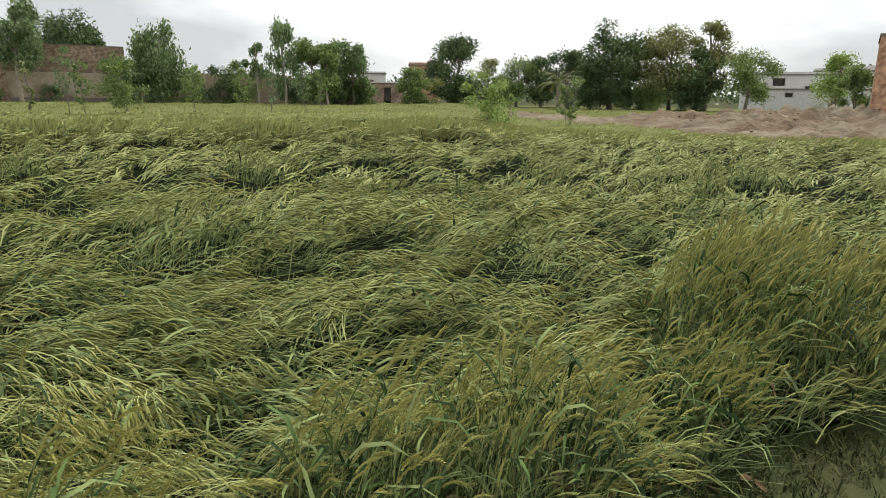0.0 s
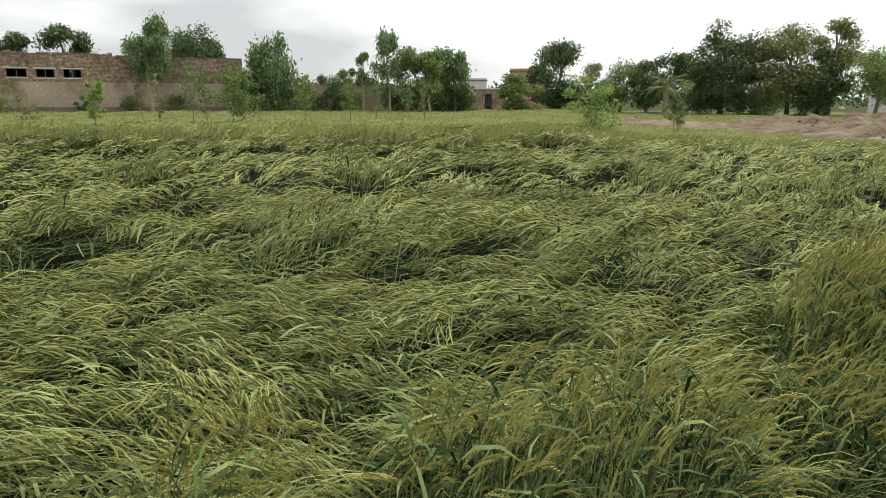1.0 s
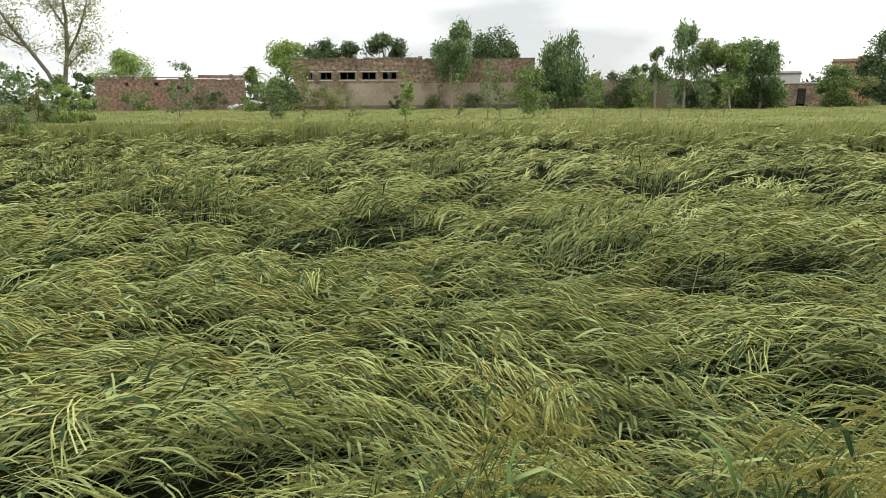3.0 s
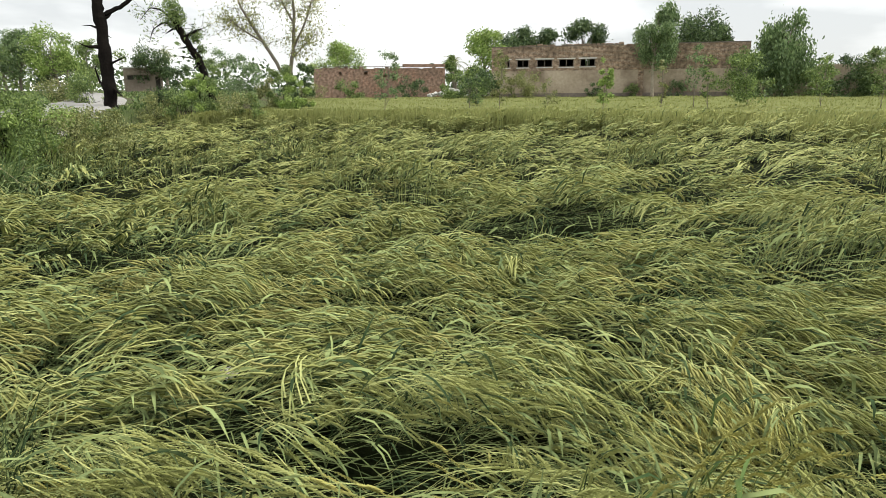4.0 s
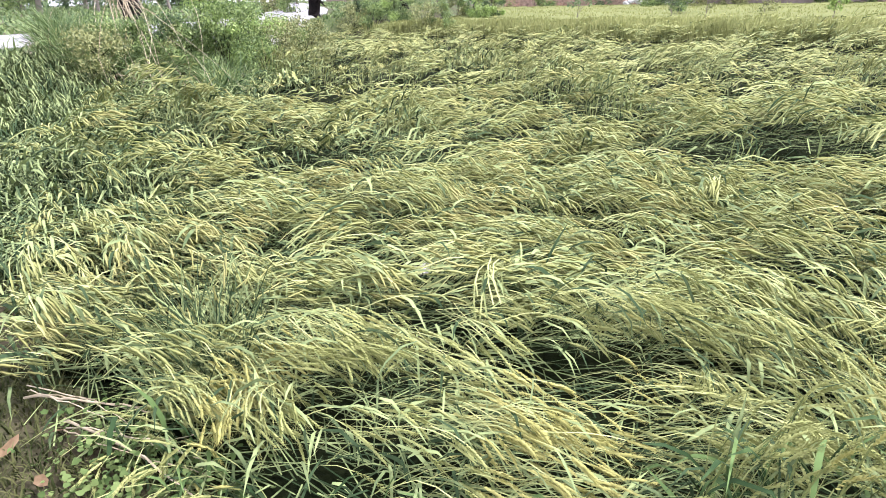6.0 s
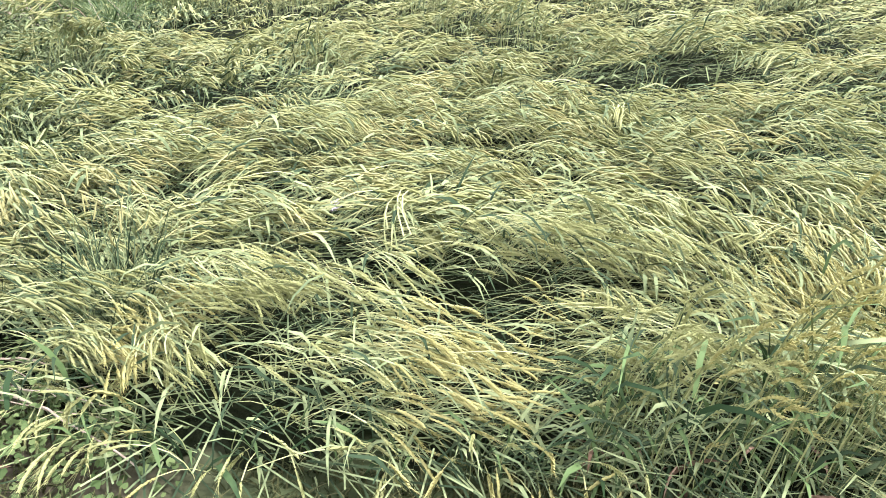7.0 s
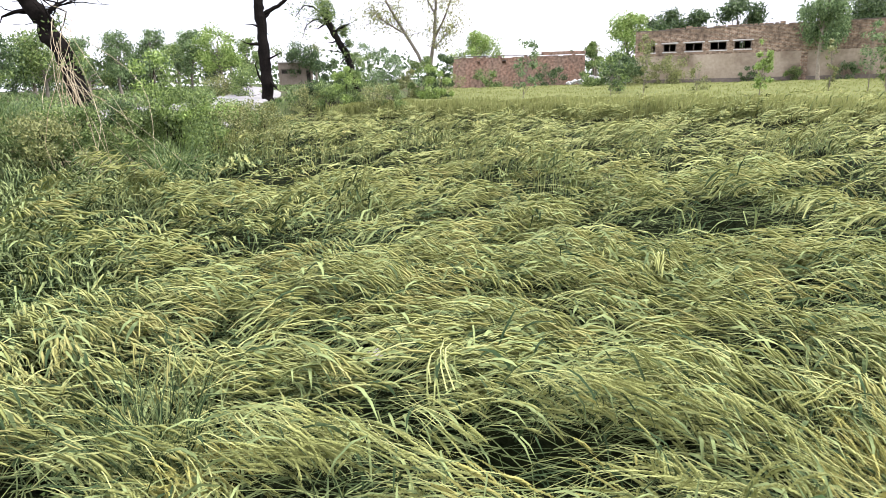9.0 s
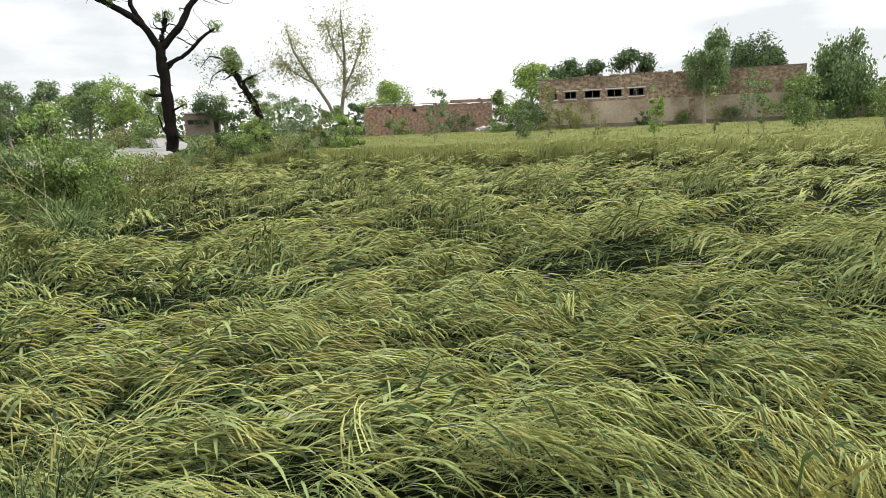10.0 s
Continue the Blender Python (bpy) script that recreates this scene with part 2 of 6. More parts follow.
def mesh_np(name, sets, mats, parent=None, label="", smooth=True):
    """One mesh from sets of (vertices, faces with k corners each, material index)."""
    verts, loops, starts, mi, nv, nl = [], [], [], [], 0, 0
    for v, f, m in sets:
        v, f = np.asarray(v, np.float32).reshape(-1, 3), np.asarray(f, np.int32)
        verts.append(v)
        loops.append((f + nv).ravel())
        starts.append(nl + np.arange(len(f), dtype=np.int32) * f.shape[1])
        mi.append(np.full(len(f), m, np.int32))
        nv, nl = nv + len(v), nl + f.size
    verts, loops, starts, mi = (np.concatenate(a) for a in (verts, loops, starts, mi))
    me = bpy.data.meshes.new(name)
    me.vertices.add(nv)
    me.vertices.foreach_set("co", verts.ravel())
    me.loops.add(nl)
    me.loops.foreach_set("vertex_index", loops)
    me.polygons.add(len(starts))
    me.polygons.foreach_set("loop_start", starts)
    me.polygons.foreach_set("material_index", mi)
    me.polygons.foreach_set("use_smooth", np.full(len(starts), smooth))
    me.update(calc_edges=True)
    return link(name, me, mats, parent, label)


def part(name, bm, mat, parent, label=""):
    me = bpy.data.meshes.new(name)
    bm.to_mesh(me)
    bm.free()
    return link(name, me, [mat], parent, label)


def holder(name, x, y, z, rz=0.0):
    ob = new(name)
    ob.matrix_basis = pose(x, y, z, 0, 0, rz)
    return ob


def unit(v):
    return v / np.maximum(np.linalg.norm(v, axis=-1, keepdims=True), 1e-9)


def ribbons(P, side, half):
    """Flat strips along P (n, k, 3), with unit side vectors (n, k, 3) and half widths (n, k)."""
    n, k, _ = P.shape
    w = side * half[..., None]
    V = np.stack([P - w, P + w], 2).reshape(n, 2 * k, 3)
    j = np.arange(k - 1) * 2
    q = np.stack([j, j + 1, j + 3, j + 2], -1)
    F = (np.arange(n)[:, None, None] * 2 * k + q[None]).reshape(-1, 4)
    return V, F


def tubes(P, R, sides=3, flat=1.0):
    """Tubes along P (n, k, 3) with radii R (n, k); flat: thickness against width."""
    n, k, _ = P.shape
    t = unit(np.gradient(P, axis=1))
    ref = np.where(np.abs(t[..., 2:3]) > 0.93, np.array([1.0, 0, 0]), np.array([0, 0, 1.0]))
    a = unit(np.cross(t, ref))
    b = np.cross(a, t)
    an = np.arange(sides) * 2 * np.pi / sides
    V = P[:, :, None] + R[:, :, None, None] * (np.cos(an)[None, None, :, None] * a[:, :, None] + flat * np.sin(an)[None, None, :, None] * b[:, :, None])
    i, j = np.meshgrid(np.arange(k - 1), np.arange(sides), indexing="ij")
    j2 = (j + 1) % sides
    q = np.stack([i * sides + j, i * sides + j2, (i + 1) * sides + j2, (i + 1) * sides + j], -1).reshape(-1, 4)
    F = (np.arange(n)[:, None, None] * k * sides + q[None]).reshape(-1, 4)
    return V.reshape(n, -1, 3), F


def waves(x, y, size, seed, count=7):
    """Smooth noise of about -1 to 1, with features of about that size in metres."""
    g = np.random.default_rng(seed)
    out = 0.0
    for _ in range(count):
        a, ph, s = g.uniform(0, np.pi * 2), g.uniform(0, np.pi * 2), g.uniform(0.6, 1.6)
        k = np.pi / size * s
        out = out + np.sin(k * (x * np.cos(a) + y * np.sin(a)) + ph)
    return out / np.sqrt(count) * 0.8


def step(a, b, v):
    t = np.clip((v - a) / (b - a), 0, 1)
    return t * t * (3 - 2 * t)


# ---- the plan ----
EDGE_X = np.array([-60.0, -52, -26, -24, -21.5, -17.4, -13.3, -11.9, -9.8, -7.0, -3.1, -2.4, -2.0, -1.5, -0.8, 0.9, 1.38, 2.2, 6.0, 12.0, 60.0])
EDGE_Y = np.array([32.0, 29, 11.5, 7.0, 4.6, 3.1, 2.1, 1.0, -0.2, -1.2, -0.7, -0.3, -0.12, 0.62, 1.4, 2.15, 2.6, 2.95, 5.8, 11.0, 45.0])


def inside(x, y):
    """How far a place lies inside the field from the bund, along y."""
    return y - np.interp(x, EDGE_X, EDGE_Y)


def ground_z(x, y):
    bank = step(0, 3.5, -inside(x, y)) * step(-5.5, -11, x)
    rise = 0.009 * np.clip(-x - 27, 0, 45) * step(0, 4, -inside(x, y))
    path = 0.04 * step(0.1, -0.4, inside(x, y)) * step(-6, -4, x)
    return 0.85 * bank + rise + path


def stand_from(x, y):
    """Distance from the first eye at which the wheat still stands."""
    az = np.degrees(np.arctan2(-x, y))
    return 18.3 + 0.16 * np.clip(az - 30, 0, 40) + 1.8 * step(8, -4, az) + 0.9 * waves(x, y, 2.5, 5) + 0.5 * waves(x, y, 0.8, 6)


# wave crests in the flattened crop whose steep side faces the path: x, y, half width, height, how upright
CRESTS_NEAR = [(-0.28, 5.5, 0.5, 0.2, 0.2), (-1.05, 4.85, 0.35, 0.24, 0.3), (0.68, 4.5, 0.36, 0.26, 0.15), (-2.05, 5.1, 0.55, 0.2, 0.9), (-2.4, 5.9, 0.7, 0.16, 0.8),
               (-2.55, 3.9, 0.4, 0.14, 0.2), (-4.0, 5.05, 0.75, 0.22, 0.35), (-4.4, 3.95, 0.5, 0.15, 0.3), (-6.2, 2.05, 0.5, 0.26, 0.7), (-5.5, 1.45, 0.6, 0.15, 0.2),
               (-2.62, 1.0, 0.2, 0.15, 0.0), (-1.85, 1.3, 0.3, 0.1, 0.0), (-1.95, 0.36, 0.26, 0.16, 0.0), (3.1, 5.2, 0.5, 0.22, 0.2), (1.6, 5.6, 0.5, 0.15, 0.2), (-0.1, 3.4, 0.6, 0.1, 0.0)]
CRESTS_FAR = [(-1.5, 12.1, 1.0, 0.42, 0.1), (-2.75, 13.2, 0.35, 0.3, 0.8), (-3.35, 9.5, 0.75, 0.34, 0.1), (-6.2, 9.6, 0.4, 0.42, 0.9), (-5.7, 9.0, 0.5, 0.28, 0.2), (0.25, 7.9, 0.25, 0.26, 0.8),
              (2.6, 6.9, 0.9, 0.14, 0.3), (2.9, 8.5, 0.9, 0.24, 0.7), (-6.1, 4.55, 0.35, 0.34, 0.8), (-11.7, 5.75, 0.7, 0.34, 0.7), (-10.9, 3.8, 0.6, 0.36, 0.7),
              (-7.2, 4.9, 1.0, 0.16, 0.5), (-7.9, 7.7, 0.7, 0.22, 0.5), (-8.6, 5.4, 0.9, 0.2, 0.5), (-4.6, 7.4, 0.8, 0.16, 0.2), (4.6, 10.0, 1.0, 0.25, 0.6), (-9.5, 9.0, 0.8, 0.25, 0.5), (1.2, 10.8, 0.8, 0.2, 0.4)]
CRESTS_BANK = [(-5.8, -0.55, 0.5, 0.2, 0.2), (-5.2, -0.1, 0.45, 0.16, 0.15), (-7.7, 0.0, 0.7, 0.28, 0.25), (-9.5, 1.5, 0.8, 0.25, 0.25), (-12.7, 1.6, 0.9, 0.25, 0.3), (-14.8, 3.5, 0.9, 0.3, 0.4), (-12.4, 3.0, 0.8, 0.22, 0.3), (-15.6, 8.1, 0.8, 0.35, 0.6)]
# wheat still standing along the path: x, y, radius, height
CLUMPS = [(1.4, 3.25, 0.36, 0.36), (1.75, 3.75, 0.34, 0.36), (1.95, 3.15, 0.3, 0.32), (2.5, 3.5, 0.34, 0.34), (3.2, 4.05, 0.36, 0.34), (4.1, 4.75, 0.4, 0.32), (1.1, 2.6, 0.2, 0.14), (-1.2, 1.08, 0.16, 0.3), (-0.95, 1.4, 0.2, 0.36), (-0.3, 1.85, 0.24, 0.32), (0.15, 2.05, 0.24, 0.32), (0.5, 2.2, 0.22, 0.26)]
# hollows where the crop has parted: x, y, radius, depth
HOLLOWS = [(-3.12, 1.03, 0.26, 0.05), (0.66, 4.2, 0.26, 0.16), (-2.4, 0.9, 0.16, 0.1), (-1.85, 0.25, 0.16, 0.14), (2.8, 4.5, 0.3, 0.1), (-0.6, 4.55, 0.3, 0.08), (-1.4, 1.05, 0.14, 0.12)]


def shingle(x, y):
    """Overlapping fans of fallen stalks: the phase along each fan (0 root, 1 lip) and how marked the fans are."""
    a = radians(12)
    u, v = x * math.cos(a) + y * math.sin(a), -x * math.sin(a) + y * math.cos(a)
    p = u / 1.25 - v / 1.0 + 0.6 * waves(x, y, 0.9, 64) + 0.35 * waves(x, y, 0.42, 65)
    return p - np.floor(p), 0.35 + 0.65 * step(-0.4, 0.5, waves(x, y, 1.1, 67))


def crop_form(x, y):
    """Height of the crop's upper surface, how upright it stands and how far it is a steep bare face (both 0 to 1)."""
    x, y = np.asarray(x, float), np.asarray(y, float)
    r = np.hypot(x, y)
    up = step(-2.6, 1.6, r - stand_from(x, y))
    z = 0.27 + 0.05 * waves(x, y, 1.5, 11) + 0.03 * waves(x, y, 0.5, 12) + 0.045 * waves(x, y, 4.0, 13)
    f, mark = shingle(x, y)
    z = z + 0.13 * mark * (np.where(f < 0.88, f, (1 - f) / 0.12 * 0.88) - 0.45)
    stand, face = np.zeros_like(z), 0.55 * mark * step(0.2, 0.05, f) * step(1.5, 4.0, r)
    jag = 0.07 * waves(x, y, 0.35, 66)
    for cx, cy, w, h, u in CRESTS_NEAR + CRESTS_FAR + CRESTS_BANK:
        d = math.hypot(cx, cy)
        s = ((y - cy) * cx - (x - cx) * cy) / d
        v = ((x - cx) * cx + (y - cy) * cy) / d + 0.3 * s * s / w + jag * (1 + d / 8)
        k = 1 + d / 14
        across = np.exp(-((s / w) ** 2))
        back = np.exp(-((np.maximum(v, 0) / (0.35 + 0.5 * w)) ** 2))
        z = z + (1.8 if 3.2 < d < 6 else 2.0 if d > 6 else 1.2) * h * across * back * step(-0.16 * k, 0.06 * k, v)
        stand = np.maximum(stand, u * np.clip(1.5 * across, 0, 1) * back * step(-0.12 * k, 0.06 * k, v))
        face = np.maximum(face, min(1.0, h / 0.18) * np.clip(1.4 * across, 0, 1) * np.exp(-(((v + 0.1 * k) / (0.2 * k)) ** 2)))
    z = z - 0.1 * face * step(3.0, 4.0, r)
    for cx, cy, w, h in CLUMPS:
        q = np.exp(-((x - cx) ** 2 + (y - cy) ** 2) / w**2)
        z, stand = z + h * q, np.maximum(stand, np.clip(1.5 * q, 0, 1))
    for cx, cy, w, h in HOLLOWS:
        q = np.exp(-((x - cx) ** 2 + (y - cy) ** 2) / w**2)
        z, face = z - h * q, np.maximum(face, q)
    rough = step(0.3, 0.9, waves(x, y, 1.3, 14)) * step(5, 9, r)
    z, stand = z + 0.08 * rough, np.maximum(stand, 0.5 * rough)
    z = np.maximum(z, 0.10) * (1 - up) + (0.74 - 0.33 * step(-2.5, -6.5, np.degrees(np.arctan2(-x, y))) + 0.06 * waves(x, y, 1.2, 15)) * up
    side = np.clip(inside(x, y) / 0.2, 0, 1)
    return z * (0.8 + 0.2 * side) + ground_z(x, y) * (1 - up), np.maximum(stand, up), face * (1 - up)


def crop_top(x, y):
    return crop_form(x, y)[:2]


def flow(x, y):
    """Heading in which the stalks fell, in radians from +x; at the path's edge they spill outwards."""
    a = radians(14) + radians(22) * step(0.5, -2.6, x) + radians(8) * step(-2.0, -3.6, x) * step(3.5, 1.0, y) + radians(22) * waves(x, y, 2.0, 21) + radians(22) * waves(x, y, 0.6, 22) + radians(18) * waves(x, y, 6.0, 23)
    return a - radians(48) * step(-0.3, 0.4, waves(x, y, 0.5, 25)) * step(0.45, 0.1, inside(x, y)) * step(-0.4, -1.3, x) * step(-3.5, -2.5, x)

# ---- ground ----
_r = np.concatenate([np.linspace(0.0005, 12, 61), np.geomspace(12.3, 90, 60), np.geomspace(100, 4000, 20)])
_a = np.linspace(0, 2 * np.pi, 221)[:-1]
_R, _A = np.meshgrid(_r, _a, indexing="ij")
_X, _Y = _R * np.cos(_A), _R * np.sin(_A)
_Z = ground_z(_X, _Y) + 0.02 * waves(_X, _Y, 0.8, 31) * step(60, 20, _R)
_i, _j = np.meshgrid(np.arange(len(_r) - 1), np.arange(220), indexing="ij")
_q = np.stack([_i * 220 + _j, (_i + 1) * 220 + _j, (_i + 1) * 220 + (_j + 1) % 220, _i * 220 + (_j + 1) % 220], -1).reshape(-1, 4)
tagged(mesh_np("ground", [(np.stack([_X, _Y, _Z], -1), _q, 0)], [M_GROUND]), "uneven brown-green earth of farm fields and grassy verges", "ground", kind="structure")


def height_sheet(name, mat, keep, z_of, x0, x1, y0, y1, cell, label, category, kind):
    """A height field over the cells of a rectangle that keep() picks."""
    xs, ys = np.arange(x0, x1 + cell / 2, cell), np.arange(y0, y1 + cell / 2, cell)
    X, Y = np.meshgrid(xs, ys, indexing="ij")
    Z = z_of(X, Y)
    ok = keep(X, Y)
    i, j = np.meshgrid(np.arange(len(xs) - 1), np.arange(len(ys) - 1), indexing="ij")
    n = len(ys)
    q = np.stack([i * n + j, (i + 1) * n + j, (i + 1) * n + j + 1, i * n + j + 1], -1).reshape(-1, 4)
    q = q[ok.ravel()[q].all(1)]
    used, back = np.unique(q, return_inverse=True)
    V = np.stack([X, Y, Z], -1).reshape(-1, 3)[used]
    return tagged(mesh_np(name, [(V, back.reshape(-1, 4), 0)], [mat]), label, category, kind=kind)


def on_mound(x, y):
    """Share of the earth heap at a place, 0 outside it."""
    front = 19.2 + 8.0 * step(9.3, 7.3, x) + 8.0 * step(7.3, 2.5, x) + 0.5 * waves(x, y, 2.0, 41) + 0.08 * np.clip(x - 12, 0, 40)
    return step(0, 3.0, y - front) * step(35, 31, y - 0.12 * x - 12 * step(9.0, 5.0, x)) * step(2.0, 5.0, x) * step(75, 60, x)


def mound_z(x, y):
    lump = 0.15 * waves(x, y, 1.1, 42) + (0.15 * np.abs(waves(x, y, 0.7, 43)) + 0.07 * waves(x, y, 0.45, 45)) * step(7, 11, x) + 0.10 * waves(x, y, 3.0, 44)
    return on_mound(x, y) * (0.2 + 0.012 * np.clip(y - 18, 0, 14) + 0.02 * np.clip(x - 5, 0, 14) + lump * (0.5 + 0.9 * step(6, 12, x))) - 0.02


height_sheet("soil_mound", M_SOIL, lambda x, y: on_mound(x, y) > 0.001, mound_z, 1, 76, 15, 45, 0.22, "low heap of bare dug tan soil with clods", "soil heap", "structure")
_gc = np.random.default_rng(140)
_cx, _cy = _gc.uniform(9, 40, 200), _gc.uniform(18, 33, 200)
_ok = on_mound(_cx, _cy) > 0.5
_cx, _cy = _cx[_ok], _cy[_ok]
_ico = bmesh.new()
bmesh.ops.create_icosphere(_ico, subdivisions=1, radius=1.0)
_iv, _if = np.array([v.co[:] for v in _ico.verts]), np.array([[v.index for v in f.verts] for f in _ico.faces])
_ico.free()
_cs = 0.025 + 0.05 * _gc.random(len(_cx)) ** 2
_cv = np.stack([_cx, _cy, mound_z(_cx, _cy) + 0.02], -1)[:, None] + _iv[None] * _cs[:, None, None] * _gc.uniform(0.6, 1.35, (len(_cx), len(_iv), 1)) * np.array([1.2, 1.0, 0.7])
tagged(mesh_np("soil_clods", [(_cv, (np.arange(len(_cx))[:, None, None] * len(_iv) + _if[None]).reshape(-1, 3), 0)], [M_SOIL], smooth=False), "dry clods of soil strewn over the heap", "soil", kind="stuff")
# sheet painted near-black as the shade seen through gaps in the fallen crop
height_sheet("crop_underlayer", M_GAP_SHADE, lambda x, y: (inside(x, y) > -0.12) & (np.hypot(x, y) < stand_from(x, y) + 2.4) & (on_mound(x, y) < 0.3),
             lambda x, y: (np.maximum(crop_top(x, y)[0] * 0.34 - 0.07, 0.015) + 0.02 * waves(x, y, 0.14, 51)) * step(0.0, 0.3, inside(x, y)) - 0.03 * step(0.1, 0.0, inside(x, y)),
             -26, 22, -1.6, 26, 0.22, "near-black sheet beneath the flattened wheat, painted as the shade between its stems", "wheat", "stuff")
# flat filler below the blade tips, its colour darkened to stand for shade
height_sheet("shade_toned_wheat_sheet", M_CROP_SHEET, lambda x, y: (inside(x, y) > 0.1) & (np.hypot(x, y) > stand_from(x, y) + 1.5) & (np.hypot(x, y) < 54 + 14 * step(-2, 2, x)) & (on_mound(x, y) < 0.35),
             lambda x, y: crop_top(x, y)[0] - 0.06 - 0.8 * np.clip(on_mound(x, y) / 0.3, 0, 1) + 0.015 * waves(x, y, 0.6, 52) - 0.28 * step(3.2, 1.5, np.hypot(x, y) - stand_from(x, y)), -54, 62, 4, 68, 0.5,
             "level green-gold sheet under the standing wheat to the boundary walls, darkened as shade among stalks", "wheat", "stuff")


# ---- wheat ----
def scatter(n, r0, r1, a0=-40, a1=104, power=1.0, g=rng):
    """Places in a ring sector round the first eye; a: degrees to the left of ahead."""
    r = np.sqrt(r0**2 + (r1**2 - r0**2) * g.random(n) ** power)
    a = np.radians(g.uniform(a0, a1, n))
    return -r * np.sin(a), r * np.cos(a)


def leafy(x, y):
    """Patches where blue-green leaves show more than ears, 0 to 1."""
    bank = np.maximum(0.7 * step(1.3, 0.5, inside(x, y)) * step(-4.2, -6.0, x), 0.9 * step(2.4, 1.3, inside(x, y)) * step(-7.5, -9.0, x))
    for px, py, pr, share in ((-5.6, 1.5, 0.7, 0.7), (-7.4, 0.7, 1.0, 0.5), (-1.95, 0.1, 0.35, 0.6), (-4.2, 2.85, 0.45, 0.8), (-2.6, 3.85, 0.4, 0.7), (2.55, 6.5, 0.8, 0.9), (-1.9, 1.75, 0.25, 0.7), (-0.6, 3.0, 0.4, 0.7)):
        bank = np.maximum(bank, share * np.exp(-((x - px) ** 2 + (y - py) ** 2) / pr**2))
    return np.maximum(0.85 * step(0.35, 0.85, waves(x, y, 0.42, 61) * 0.75 + waves(x, y, 1.3, 62) * 0.5), bank)


def lock_stalks(count, per, r0, r1, k, g, length=0.36, wide=0.04, rim=-0.04, uneven=0.03, spread=0.1, a1=104):
    """Wheat lying in overlapping locks: each lock's stalks share heading and droop, its tips ride over the next lock.
    Curves (n, k, 3) run from the ear's tip over its middle and foot back down the stem."""
    cx, cy = scatter(count, r0, r1, a1=a1, g=g)
    cz, up, face = crop_form(cx, cy)
    ok = (inside(cx, cy) > np.where(cx < -1.75, 0.06, rim)) & (on_mound(cx, cy) < 0.25) & (g.random(count) > np.minimum(np.maximum(0.6 * leafy(cx, cy), 0.9 * face), 0.93))
    ok &= (up < 0.5) | (g.random(count) < np.where(np.hypot(cx, cy) > 13.5, 1.0, 0.1))
    cx, cy, cz, up = cx[ok], cy[ok], cz[ok], up[ok]
    m = len(cx)
    cz = cz + g.normal(0, uneven, m) * (1 - 0.5 * up)
    head = flow(cx, cy) + g.normal(0, 0.2, m) * (1 + up) + g.normal(0, 0.6, m) * (g.random(m) < 0.06)
    droop = g.normal(-13, 11, m) + 30 * up
    steep = g.normal(36, 10, m) * (1 - 0.35 * step(4, 9, np.hypot(cx, cy))) + 40 * up * step(17, 13, np.hypot(cx, cy))
    reach = length * g.uniform(0.85, 1.2, m) * (1 + 0.2 * up)
    lift = g.uniform(0.05, 0.45, m) * (1 - up)
    sweep = g.normal(0, 0.45, m)
    i = np.repeat(np.arange(m), g.poisson(per, m) + 1)
    n = len(i)
    off, along = g.normal(0, wide, n), g.normal(0, spread, n) * (1 - 0.6 * up[i])
    h = head[i] + g.normal(0, 0.08, n) * (1 + up[i]) + off * 1.6
    x = cx[i] + along * np.cos(head[i]) - off * np.sin(head[i])
    y = cy[i] + along * np.sin(head[i]) + off * np.cos(head[i])
    keep = g.random(n) > 0.94 * crop_form(x, y)[2]
    i, n, off, along, h, x, y = i[keep], int(keep.sum()), off[keep], along[keep], h[keep], x[keep], y[keep]
    z = cz[i] + g.normal(0, 0.014, n) - np.abs(g.normal(0, 0.1, n)) * step(0.4, 0.9, up[i]) - np.abs(off) * 0.5 + lift[i] * along
    tip = np.radians(droop[i] + g.normal(0, 9, n))
    base = np.radians(np.clip(steep[i] + g.normal(0, 9, n), 5, 88))
    L = reach[i] * g.uniform(0.85, 1.15, n)
    ear = 0.09 / length
    s = np.concatenate([[0.0, ear / 2], ear + (1 - ear) * np.linspace(0, 1, k - 2) ** 1.2])
    mid = (s[1:] + s[:-1]) / 2
    psi = tip[:, None] + (base - tip)[:, None] * np.clip((mid - 0.12) / 0.6, -0.2, 1)
    turn = h[:, None] + (sweep[i] + g.normal(0, 0.2, n))[:, None] * (mid[None] - 0.2)
    d = np.stack([np.cos(psi) * np.cos(turn), np.cos(psi) * np.sin(turn), np.sin(psi)], -1)
    P0 = np.stack([x, y, z], -1)
    return up[i], np.concatenate([P0[:, None], P0[:, None] - np.cumsum(d * (L[:, None] * np.diff(s)[None])[..., None], 1)], 1)


def arch(P0, az, el, L, w, g, k=4, fall=30):
    """Leaf blades from P0 that arch over: heading az, first slope el (radians), length L."""
    n = len(P0)
    P, f = [P0], np.radians(fall) * g.uniform(0.4, 1.6, n) * 3 / (k - 1)
    sw = g.normal(0, 0.3, n)
    for i in range(k - 1):
        e, a = el - i * f, az + sw * i / k
        P.append(P[-1] + (L / (k - 1))[:, None] * np.stack([np.cos(e) * np.cos(a), np.cos(e) * np.sin(a), np.sin(e)], -1))
    P = np.stack(P, 1)
    side = unit(np.cross(unit(np.gradient(P, axis=1)), np.array([0, 0, 1.0])) + g.normal(0, 0.45, (n, 1, 3)))
    taper = np.interp(np.linspace(0, 1, k), (0, 0.35, 0.7, 1), (0.65, 1.0, 0.8, 0.06))
    return ribbons(P, side, w * taper[None] * g.uniform(0.65, 1.3, n)[:, None])


